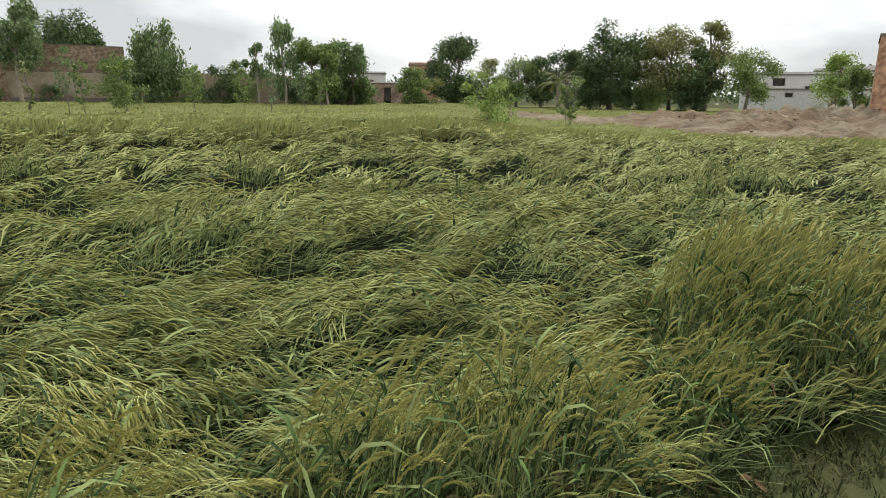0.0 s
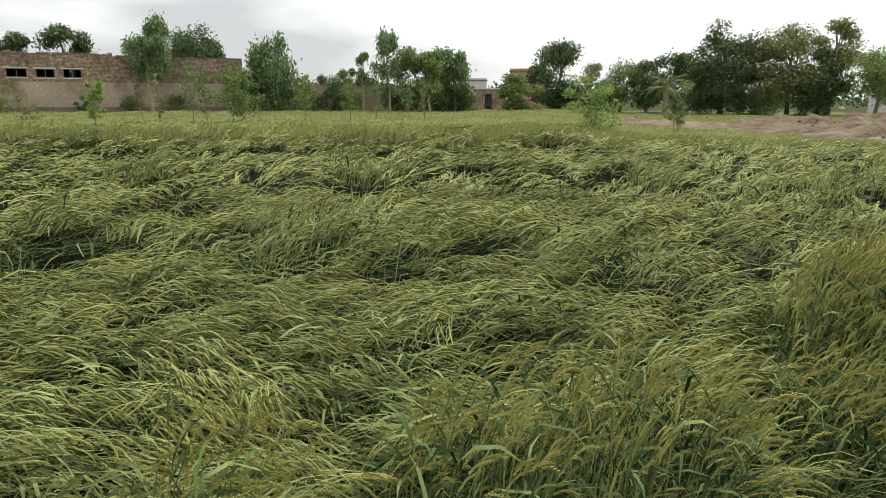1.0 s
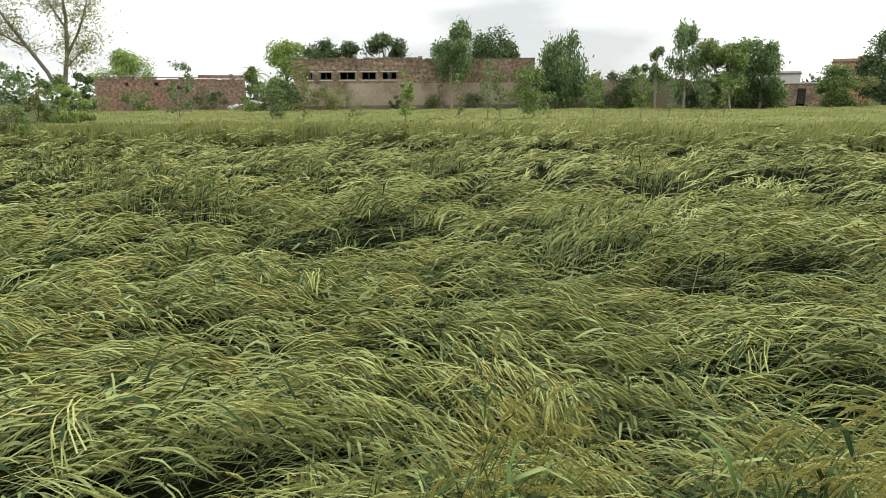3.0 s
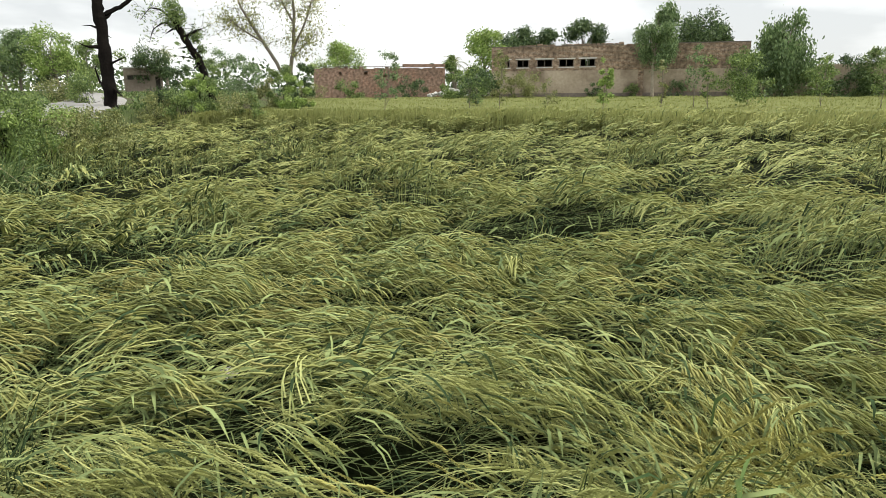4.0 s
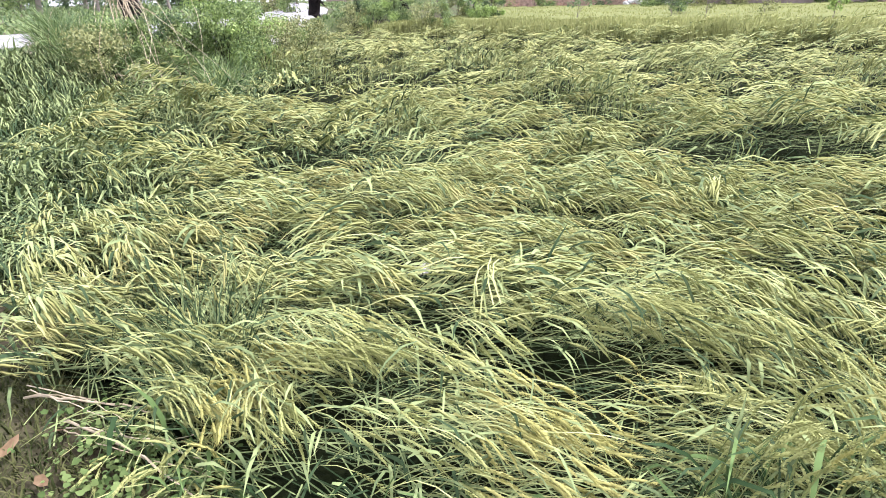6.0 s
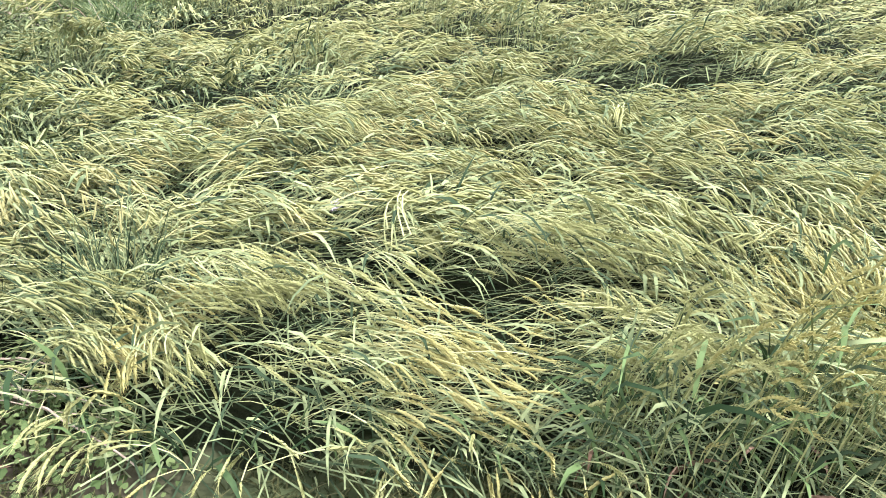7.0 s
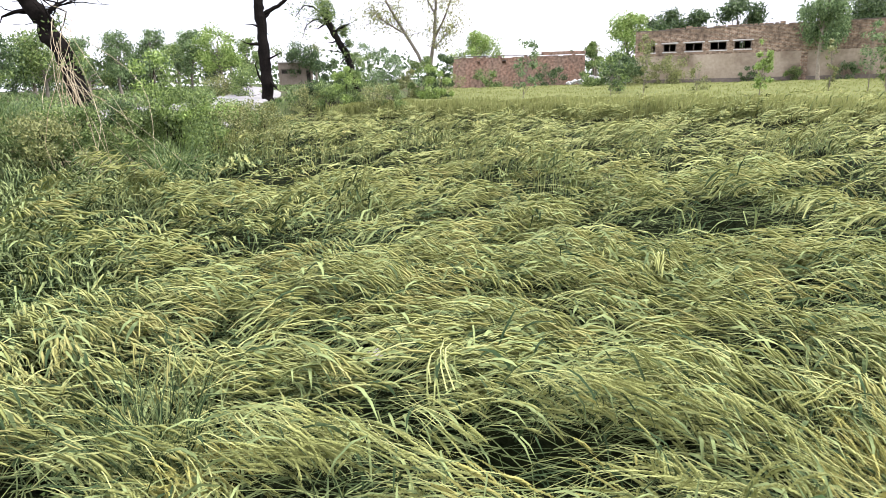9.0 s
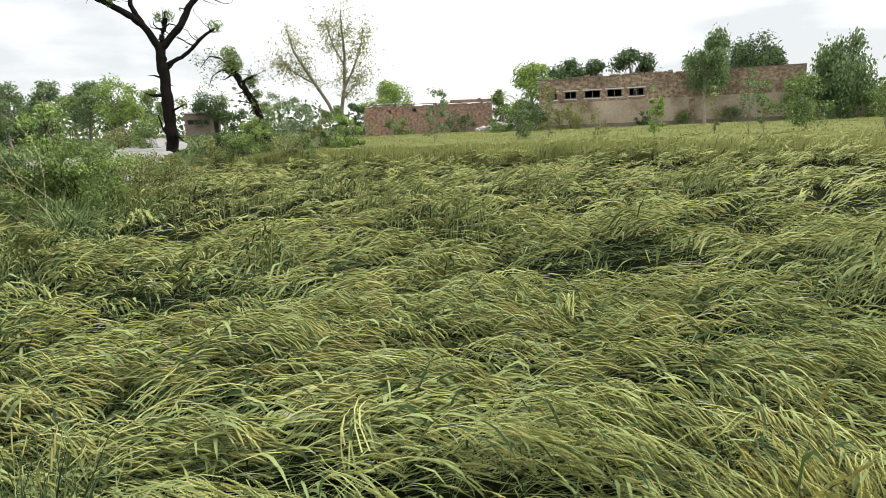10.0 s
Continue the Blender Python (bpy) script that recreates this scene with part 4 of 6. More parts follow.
TREES += [(24.2, 47, 4.6, 1.8, M_BARK_PALE, M_LF_EUC, 0.1, 0.3, 8, 700, 0.3, 1.0, "eucalyptus_tree", "weeping eucalyptus before the boundary wall"),
          (13.5, 45, 5.8, 2.2, M_BARK_PALE, M_LF_EUC, 0.11, 0.32, 12, 1100, 0.27, 0.8, "eucalyptus_tree", "slim eucalyptus in a row before the wall"),
          (11.2, 45, 5.1, 2.6, M_BARK_PALE, M_LF_MID, 0.11, 0.2, 14, 1900, 0.26, 0.3, "eucalyptus_tree", "leafy eucalyptus in a row before the wall"),
          (9.6, 44, 4.6, 2.4, M_BARK_PALE, M_LF_MID, 0.11, 0.2, 14, 1700, 0.26, 0.3, "eucalyptus_tree", "leafy eucalyptus in a row before the wall"),
          (8.0, 46, 5.3, 2.8, M_BARK_PALE, M_LF_EUC, 0.12, 0.2, 16, 2300, 0.27, 0.4, "eucalyptus_tree", "full eucalyptus at the end of the row"),
          (15.6, 46, 4.8, 1.6, M_BARK_PALE, M_LF_EUC, 0.1, 0.4, 8, 500, 0.26, 0.4, "eucalyptus_tree", "thin eucalyptus before the wall"),
          (-1.0, 58, 5.6, 5.0, M_BARK, M_LF_DARK, 0.22, 0.14, 22, 3200, 0.34, 0.0, "fig_tree", "broad dark-leaved tree beyond the wheat"),
          (2.8, 51, 3.0, 2.7, M_BARK, M_LF_MID, 0.1, 0.1, 14, 1700, 0.24, 0.0, "tree", "low green tree beyond the wheat"),
          (-3.6, 62, 4.4, 3.0, M_BARK, M_LF_OLIVE, 0.14, 0.3, 8, 500, 0.28, 0.0, "tree", "thin grey-green tree beyond the wheat")]
TREES += [(-6.2, 60, 4.4, 4.4, M_BARK, M_LF_MID, 0.18, 0.22, 16, 2100, 0.3, 0.0, "tree", "leafy green tree of the grove"),
          (-8.2, 60, 4.3, 3.2, M_BARK, M_LF_DARK, 0.18, 0.22, 12, 1400, 0.3, 0.0, "tree", "dark-leaved tree of the grove"),
          (-10.4, 61, 5.0, 4.6, M_BARK, M_LF_DARK, 0.2, 0.16, 18, 2400, 0.32, 0.0, "tree", "dark-leaved tree of the grove"),
          (-13.9, 58, 7.2, 5.2, M_BARK, M_LF_DARK, 0.26, 0.06, 26, 3900, 0.34, 0.0, "tree", "tall dark tree of the grove"),
          (-16.6, 59, 5.7, 3.8, M_BARK, M_LF_OLIVE, 0.2, 0.1, 16, 1900, 0.3, 0.0, "tree", "olive-green tree of the grove"),
          (-18.6, 58, 6.7, 5.0, M_BARK, M_LF_OLIVE, 0.2, 0.18, 22, 2900, 0.28, 0.0, "tree", "tall olive-green tree of the grove"),
          (-21.2, 58, 6.9, 3.6, M_BARK, M_LF_OLIVE, 0.22, 0.3, 16, 1800, 0.3, 0.0, "tree", "tall tree of the grove, thin at the top"),
          (-20.6, 57, 4.8, 3.6, M_BARK, M_LF_DARK, 0.2, 0.2, 14, 1500, 0.36, 0.0, "tree", "dark large-leaved tree of the grove"),
          (-24.2, 55, 4.6, 4.3, M_BARK, M_LF_MID, 0.16, 0.3, 18, 2100, 0.26, 0.0, "tree", "round green tree on the field edge")]
TREES += [(-30.4, 46, 3.7, 2.6, M_BARK, M_LF_LIGHT, 0.12, 0.4, 12, 900, 0.22, 0.0, "tree", "thin light green tree by the grey houses"),
          (-31.8, 43, 3.1, 1.9, M_BARK, M_LF_MID, 0.1, 0.35, 12, 1200, 0.2, 0.0, "tree", "small round tree by the brick pillar"),
          (58.4, 70, 5.5, 5.2, M_BARK, M_LF_LIGHT, 0.2, 0.3, 18, 2400, 0.3, 0.0, "tree", "round green tree behind the red brick wall"),
          (49.0, 64, 4.2, 2.2, M_BARK, M_LF_MID, 0.14, 0.2, 8, 900, 0.26, 0.0, "tree", "small tree at the end of the red wall"),
          (79.2, 60, 6.0, 3.4, M_BARK, M_LF_LIGHT, 0.12, 0.3, 24, 1300, 0.3, 0.0, "tree", "light green tree beside the road"),
          (81.6, 62, 5.8, 2.8, M_BARK, M_LF_EUC, 0.12, 0.28, 22, 1000, 0.28, 0.0, "tree", "thin grey-green tree beside the road"),
          (77.2, 62, 5.2, 2.8, M_BARK, M_LF_MID, 0.12, 0.28, 20, 900, 0.3, 0.0, "tree", "green tree beside the road"),
          (84.4, 60, 5.8, 2.6, M_BARK, M_LF_EUC, 0.11, 0.28, 20, 850, 0.3, 0.0, "tree", "thin grey-green tree beside the road"),
          (86.8, 54, 5.2, 2.6, M_BARK, M_LF_EUC, 0.11, 0.28, 20, 900, 0.26, 0.0, "tree", "thin grey-green tree beside the road")]
TREES += [(89.4, 54, 4.8, 2.8, M_BARK, M_LF_EUC, 0.12, 0.28, 20, 950, 0.28, 0.0, "tree", "green tree beside the road"),
          (91.8, 52, 5.0, 3.6, M_BARK, M_LF_MID, 0.12, 0.28, 22, 1200, 0.28, 0.0, "tree", "green tree beside the road"),
          (95.5, 50, 5.2, 4.4, M_BARK, M_LF_DARK, 0.2, 0.32, 16, 1080, 0.28, 0.0, "tree", "dark green tree beside the road"),
          (99.5, 48, 5.6, 5.0, M_BARK, M_LF_DARK, 0.2, 0.32, 16, 1080, 0.28, 0.0, "tree", "dark green tree beside the road"),
          (78.4, 72, 5.0, 5.0, M_BARK, M_LF_DARK, 0.2, 0.03, 14, 1200, 0.36, 0.0, "tree", "dark green tree beyond the road"),
          (82.6, 70, 5.0, 5.0, M_BARK, M_LF_MID, 0.2, 0.03, 14, 1200, 0.36, 0.0, "tree", "green tree beyond the road"),
          (85.9, 68, 4.6, 5.0, M_BARK, M_LF_DARK, 0.2, 0.03, 14, 1200, 0.36, 0.0, "tree", "dark green tree beyond the road"),
          (89.0, 66, 4.6, 5.0, M_BARK, M_LF_MID, 0.2, 0.03, 14, 1200, 0.36, 0.0, "tree", "green tree beyond the road"),
          (92.5, 64, 4.6, 5.0, M_BARK, M_LF_DARK, 0.2, 0.03, 14, 1200, 0.36, 0.0, "tree", "dark green tree beyond the road")]
TREES += [(96.5, 62, 4.8, 5.0, M_BARK, M_LF_MID, 0.2, 0.03, 14, 1200, 0.36, 0.0, "tree", "green tree beyond the road"),
          (73.0, 75, 5.2, 4.4, M_BARK, M_LF_DARK, 0.2, 0.2, 14, 1400, 0.32, 0.0, "tree", "dark tree behind the low houses")]
for i, (az, d, topz, w, bark, leaf, tr, base, lobes, n, size, droop, name, label) in enumerate(TREES):
    tx, ty = polar(az, d)
    tz = float(ground_z(np.array(tx), np.array(ty)))
    tree(name, label, tx, ty, tz, topz - tz, w, bark, leaf, tr, base, lobes, n, size, droop, seed=i)

# az, distance, top, width, base, leaves, leaf, stems
SAPLINGS = [(36.5, 24.3, 2.42, 0.6, 0.2, 230, M_LF_LIGHT, 1), (32.1, 25, 2.3, 0.36, 0.3, 90, M_LF_OLIVE, 1), (29.5, 26, 2.85, 0.75, 0.42, 150, M_LF_EUC, 1), (28.2, 26, 2.5, 0.6, 0.4, 110, M_LF_MID, 1),
            (25.7, 26, 2.55, 1.5, 0.34, 620, M_LF_MID, 1), (20.4, 26, 2.4, 0.8, 0.42, 220, M_LF_MID, 1), (16.8, 27, 2.3, 0.7, 0.45, 120, M_LF_MID, 1), (14.6, 27, 2.1, 0.5, 0.5, 60, M_LF_EUC, 1), (11.9, 27, 2.5, 0.7, 0.45, 110, M_LF_EUC, 1)]
SAPLINGS += [(10.6, 28, 2.4, 0.7, 0.45, 110, M_LF_MID, 1), (-3.6, 24, 2.25, 1.6, 0.2, 520, M_LF_LIGHT, 2), (-5.4, 25, 1.5, 0.7, 0.15, 90, M_LF_LIGHT, 1), (-10.8, 26, 2.3, 0.8, 0.2, 200, M_LF_MID, 3),
             (44.9, 25, 2.7, 0.65, 0.3, 170, M_LF_OLIVE, 2), (47.0, 29, 2.3, 0.9, 0.3, 200, M_LF_MID, 1), (48.0, 25, 2.35, 0.8, 0.35, 150, M_LF_DARK, 1), (54.6, 24, 2.8, 0.85, 0.3, 220, M_LF_EUC, 1), (40.8, 30, 1.9, 0.9, 0.3, 120, M_LF_OLIVE, 2)]
for i, (az, d, topz, w, base, n, leaf, stems) in enumerate(SAPLINGS):
    tx, ty = polar(az, d)
    tree("sapling", "young green sapling standing in the wheat", tx, ty, 0, topz, w, M_BARK, leaf, 0.02, base, 16, int(n * 1.1), 0.14, 0.0, seed=200 + i, stems=stems, category="sapling")

# far woods beyond the village, all round
g8 = np.random.default_rng(108)
_n = 20000
_az = g8.uniform(-48, 112, _n)
_d = g8.uniform(105, 165, _n)
_top = 2.6 + 1.5 * waves(_az, _d * 0.02, 3.0, 71) + 1.3 * waves(_az, _d * 0.02, 1.1, 72) + 2.6 * step(58, 72, _az)
_zz = 0.3 + (_top + 0.9) * g8.random(_n)
_C = np.stack([-_d * np.sin(np.radians(_az)), _d * np.cos(np.radians(_az)), np.maximum(_zz, 0.2)], -1)
tagged(mesh_np("far_woods", [(*leaf_cards(_C, 0.8, g8, 0.0, 0.6), 0)], [M_LF_DARK]), "distant dark line of trees on the horizon", "trees", kind="stuff")


def palm(name, label, az, d, foot, trunk_h, frond, n, seed):
    """A date palm: ringed trunk and arching fronds with rows of narrow leaflets."""
    g = np.random.default_rng(seed)
    x, y = polar(az, d)
    top = holder(name, x, y, foot)
    u = np.linspace(0, 1, 12)
    line = np.stack([0.05 * np.sin(3 * u), 0 * u, -0.2 + (trunk_h + 0.2) * u], -1)
    V, F = tubes(line[None], (0.17 + 0.03 * (np.arange(12) % 2))[None], 8)
    mesh_np("trunk", [(V, F, 0)], [M_BARK], top)
    for i in range(n):
        a, el, L = g.uniform(0, 2 * np.pi), np.radians(g.uniform(0, 75)), frond * g.uniform(0.8, 1.1)
        p = [np.array([0, 0, trunk_h])]
        for k in range(8):
            e = el - k * 0.2
            p.append(p[-1] + L / 8 * np.array([np.cos(e) * np.cos(a), np.cos(e) * np.sin(a), np.sin(e)]))
        p = np.array(p)
        V, F = tubes(p[None], np.linspace(0.02, 0.006, 9)[None], 4)
        t = unit(np.gradient(p, axis=0))
        side = unit(np.cross(t, np.array([0, 0, 1.0])))
        m = np.linspace(1.0, 7.6, 26)
        q = np.stack([np.interp(m, np.arange(9), p[:, c]) for c in range(3)], -1)
        tt = np.stack([np.interp(m, np.arange(9), t[:, c]) for c in range(3)], -1)
        ss = np.stack([np.interp(m, np.arange(9), side[:, c]) for c in range(3)], -1)
        lf = []
        for sg in (-1, 1):
            tip = q + (ss * sg * 0.8 + tt * 0.6 + np.array([0, 0, -0.25])) * (0.32 * np.sin(np.pi * (m + 0.5) / 9))[:, None]
            lf.append(np.stack([q - tt * 0.014, q + tt * 0.014, tip], 1))
        A = np.concatenate(lf)
        mesh_np("frond", [(V, F, 0), (A, np.arange(len(A) * 3).reshape(-1, 3), 0)], [M_LF_OLIVE], top)
    return tagged(top, label, "palm")


palm("date_palm", "low date palm with arching grey-green fronds", -9.6, 53.5, 0.0, 2.3, 2.3, 30, 301)
palm("date_palm", "small date palm beside the grey houses", -30.0, 60, 0.2, 1.0, 1.7, 20, 302)
palm("date_palm", "date palm behind the wall end", 48.6, 66, 0.2, 3.4, 1.7, 22, 303)
palm("date_palm", "date palm beyond the roadside trees", 71.8, 86, 1.0, 4.6, 1.9, 22, 304)

# ---- shrubs along the walls and the bund ----
# az, distance, foot, top, width, leaves, leaf size, leaf
SHRUBS = [(26.0, 47, 0.4, 3.1, 2.6, 1300, 0.2, M_LF_MID),
          (24.3, 46, 0.4, 2.9, 2.4, 1000, 0.2, M_LF_DARK),
          (21.0, 47, 0.4, 2.4, 2.4, 900, 0.2, M_LF_MID),
          (18.6, 47, 0.4, 2.9, 2.4, 1200, 0.2, M_LF_DARK),
          (16.8, 47, 0.4, 3.2, 2.4, 1200, 0.2, M_LF_MID),
          (12.2, 46.5, 0.4, 2.2, 2.4, 1000, 0.2, M_LF_DARK),
          (9.0, 46.5, 0.4, 2.6, 2.8, 1200, 0.2, M_LF_DARK),
          (7.2, 46.5, 0.4, 2.3, 2.0, 900, 0.2, M_LF_MID),
          (1.4, 52, 0.4, 2.4, 1.8, 700, 0.2, M_LF_OLIVE),
          (-3.0, 58, 0.4, 2.2, 2.6, 800, 0.22, M_LF_DARK),
          (-5.0, 60, 0.4, 2.4, 2.6, 800, 0.22, M_LF_DARK),
          (-11.8, 57, 0.4, 2.6, 3.0, 1000, 0.24, M_LF_DARK)]
SHRUBS += [(-15.4, 56, 0.4, 2.6, 2.4, 800, 0.24, M_LF_DARK),
           (-17.0, 56, 0.4, 2.2, 2.4, 800, 0.22, M_LF_MID),
           (-20.0, 56, 0.4, 1.9, 2.4, 700, 0.22, M_LF_DARK),
           (43.0, 47, 0.4, 2.4, 2.2, 700, 0.18, M_LF_OLIVE),
           (44.8, 48, 0.4, 2.6, 2.0, 700, 0.18, M_LF_OLIVE),
           (37.0, 48.5, 0.4, 1.6, 1.0, 260, 0.16, M_LF_DARK),
           (30.6, 48.5, 0.4, 1.7, 1.2, 320, 0.16, M_LF_DARK),
           (34.0, 48.5, 0.4, 1.8, 0.9, 240, 0.16, M_LF_MID),
           (46.6, 46, 0.4, 2.5, 2.6, 1000, 0.2, M_LF_DARK),
           (48.6, 47, 0.4, 2.2, 2.2, 800, 0.2, M_LF_MID),
           (57.6, 56, 0.4, 1.9, 2.0, 600, 0.2, M_LF_MID),
           (52.4, 57, 0.4, 2.3, 2.0, 600, 0.2, M_LF_DARK)]
SHRUBS += [(60.6, 54, 0.4, 1.7, 2.2, 500, 0.18, M_LF_OLIVE),
           (61.5, 30, 0.5, 2.6, 1.0, 900, 0.13, M_LF_DARK),
           (62.3, 28.5, 0.5, 2.0, 1.0, 900, 0.11, M_LF_LIGHT),
           (63.2, 30, 0.5, 2.45, 1.2, 1000, 0.13, M_LF_MID),
           (64.4, 31, 0.5, 2.0, 1.1, 600, 0.13, M_LF_OLIVE),
           (67.1, 25, 0.6, 1.4, 1.4, 900, 0.09, M_LF_OLIVE),
           (66.0, 25, 0.6, 1.25, 1.1, 600, 0.09, M_LF_MID)]
SHRUBS += [(65.4, 58, 0.6, 3.3, 2.6, 700, 0.2, M_LF_EUC),
           (67.0, 60, 0.6, 4.5, 2.8, 800, 0.2, M_LF_EUC),
           (68.4, 58, 0.6, 4.0, 2.2, 700, 0.2, M_LF_MID),
           (69.2, 28, 0.6, 2.0, 1.1, 800, 0.12, M_LF_MID),
           (70.1, 26, 0.7, 1.95, 0.9, 800, 0.11, M_LF_LIGHT),
           (70.9, 28, 0.7, 2.3, 1.1, 700, 0.12, M_LF_DARK)]
SHRUBS += [(71.4, 26, 0.7, 1.75, 1.2, 600, 0.11, M_LF_MID),
           (73.0, 26, 0.7, 1.35, 1.2, 400, 0.11, M_LF_OLIVE),
           (77.6, 33, 0.8, 2.2, 1.8, 800, 0.13, M_LF_MID),
           (79.6, 36, 0.8, 1.9, 1.6, 600, 0.14, M_LF_OLIVE)]
SHRUBS += [(72.6, 29, 0.7, 1.55, 1.3, 500, 0.12, M_LF_DARK),
           (84.4, 13.0, 0.6, 2.15, 0.8, 420, 0.1, M_LF_LIGHT),
           (83.6, 12.8, 0.6, 1.45, 1.3, 1300, 0.075, M_LF_MID),
           (77.6, 18, 0.6, 1.08, 1.5, 1100, 0.09, M_LF_OLIVE),
           (79.6, 17.4, 0.6, 1.1, 1.5, 1100, 0.09, M_LF_MID),
           (81.6, 17, 0.6, 1.15, 1.5, 1100, 0.09, M_LF_OLIVE),
           (85.8, 13.2, 0.6, 1.3, 1.1, 900, 0.075, M_LF_LIGHT),
           (82.6, 13.2, 0.6, 1.25, 1.2, 1000, 0.075, M_LF_MID)]
SHRUBS += [(81.0, 13.6, 0.5, 1.2, 1.2, 1400, 0.075, M_LF_LIGHT),
           (79.2, 14.2, 0.5, 1.1, 1.2, 1100, 0.075, M_LF_OLIVE),
           (87.6, 12.8, 0.5, 1.15, 1.0, 1000, 0.07, M_LF_OLIVE),
           (89.6, 12.4, 0.5, 0.95, 1.0, 800, 0.07, M_LF_MID),
           (93.0, 11.6, 0.4, 1.1, 1.1, 800, 0.07, M_LF_OLIVE),
           (91.2, 12.2, 0.4, 1.25, 1.0, 900, 0.07, M_LF_MID),
           (88.6, 13.0, 0.5, 1.35, 1.0, 900, 0.07, M_LF_DARK),
           (86.6, 13.0, 0.5, 1.3, 1.0, 900, 0.07, M_LF_MID)]
for i, (az, d, foot, topz, w, n, size, leaf) in enumerate(SHRUBS):
    tx, ty = polar(az, d)
    tz = float(ground_z(np.array(tx), np.array(ty)))
    tz = min(tz, topz - 0.5)
    near_road = d < 40 and az > 55
    # stems in near-black bark, so they stand out little among the leaves
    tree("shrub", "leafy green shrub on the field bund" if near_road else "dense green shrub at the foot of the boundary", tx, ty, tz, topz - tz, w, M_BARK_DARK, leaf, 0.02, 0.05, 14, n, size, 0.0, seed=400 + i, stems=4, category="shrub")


# ---- walls and buildings ----
def box(bm, x0, x1, y0, y1, z0, z1):
    v = [bm.verts.new(p) for p in ((x0, y0, z0), (x1, y0, z0), (x1, y1, z0), (x0, y1, z0), (x0, y0, z1), (x1, y0, z1), (x1, y1, z1), (x0, y1, z1))]
    for f in ((3, 2, 1, 0), (4, 5, 6, 7), (0, 1, 5, 4), (1, 2, 6, 5), (2, 3, 7, 6), (3, 0, 4, 7)):
        bm.faces.new([v[i] for i in f])


def slab(name, parent, mat, x0, x1, y0, y1, z0, z1, label=""):
    bm = bmesh.new()
    box(bm, x0, x1, y0, y1, z0, z1)
    return part(name, bm, mat, parent, label)


def pierced(name, parent, mat, x0, x1, y0, y1, z0, z1, holes, label=""):
    """A wall with openings right through it: holes of (x0, x1, z0, z1), in order along x, not overlapping."""
    bm = bmesh.new()
    at = x0
    for a, b, c, d in holes:
        box(bm, at, a, y0, y1, z0, z1)
        if c > z0:
            box(bm, a, b, y0, y1, z0, c)
        if d < z1:
            box(bm, a, b, y0, y1, d, z1)
        at = b
    box(bm, at, x1, y0, y1, z0, z1)
    return part(name, bm, mat, parent, label)


def ragged_top(name, parent, mat, x0, x1, y0, y1, z, seed, label=""):
    """A last course of loose bricks, some missing, some standing proud."""
    g = random.Random(seed)
    bm = bmesh.new()
    x = x0
    while x < x1 - 0.3:
        w = g.uniform(0.22, 0.6)
        if g.random() < 0.78:
            box(bm, x, min(x + w, x1), y0, y1, z, z + g.choice((0.06, 0.08, 0.08, 0.15)))
        x += w + g.uniform(0, 0.1)
    return part(name, bm, mat, parent, label)


# long brick building: its own x runs along the front from the near corner, y into the building
front_turn = math.degrees(math.atan2(-0.5769, -0.8168))
hall = holder("brick_building", -21.4, 45.1, 0, front_turn)
VENTS = [(10.08, 11.12), (11.58, 12.62), (13.08, 14.2), (14.78, 15.62), (16.15, 16.75)]
slab("plaster_wall", hall, M_PLASTER, 0, 17.5, -0.23, 0.0, -0.2, 2.52, "stained buff mud-plastered lower wall")
pierced("brick_wall", hall, M_BRICK, 0, 17.5, -0.23, 0.0, 2.52, 4.2, [(a, b, 2.78, 3.32) for a, b in VENTS], "bare brown brick upper wall")
slab("end_wall", hall, M_BRICK, 0, 0.23, -9.0, -0.232, -0.2, 4.2)
slab("end_wall", hall, M_BRICK, 17.27, 17.5, -4.5, -0.232, -0.2, 4.2)
slab("end_wall", hall, M_BRICK, 17.27, 17.5, -9.0, -6.3, -0.2, 4.2)
slab("end_wall", hall, M_BRICK, 17.27, 17.5, -6.3, -4.5, -0.2, 2.5)
# back wall painted near-black as indoor shade behind the window openings
pierced("back_wall", hall, M_INSIDE_SHADE, 0.23, 17.27, -9.0, -8.77, -0.2, 4.2, [(10.75, 11.15, 2.9, 3.7)])
slab("roof_slab", hall, M_COPING, 0.23, 17.27, -8.77, -0.232, 3.9, 4.05)
slab("coping", hall, M_COPING, 0.0, 5.2, -0.26, 0.03, 4.2, 4.26, "dark weathered coping")
slab("coping", hall, M_COPING, 8.2, 17.5, -0.25, 0.03, 4.2, 4.25, "dark weathered coping")
ragged_top("brick_course", hall, M_BRICK, 5.2, 8.2, -0.22, 0.0, 4.2, 3)
ragged_top("brick_course", hall, M_BRICK, 8.2, 17.4, -0.22, 0.0, 4.25, 4)
slab("pilaster", hall, M_BRICK, 6.75, 7.15, 0.0, 0.06, -0.2, 4.2, "dark stained brick pilaster")
slab("plinth", hall, M_COPING, 0.0, 6.74, 0.0, 0.1, -0.2, 0.95, "dark plinth along the foot of the wall")
slab("plinth", hall, M_COPING, 7.16, 17.5, 0.0, 0.1, -0.2, 0.95, "dark plinth along the foot of the wall")
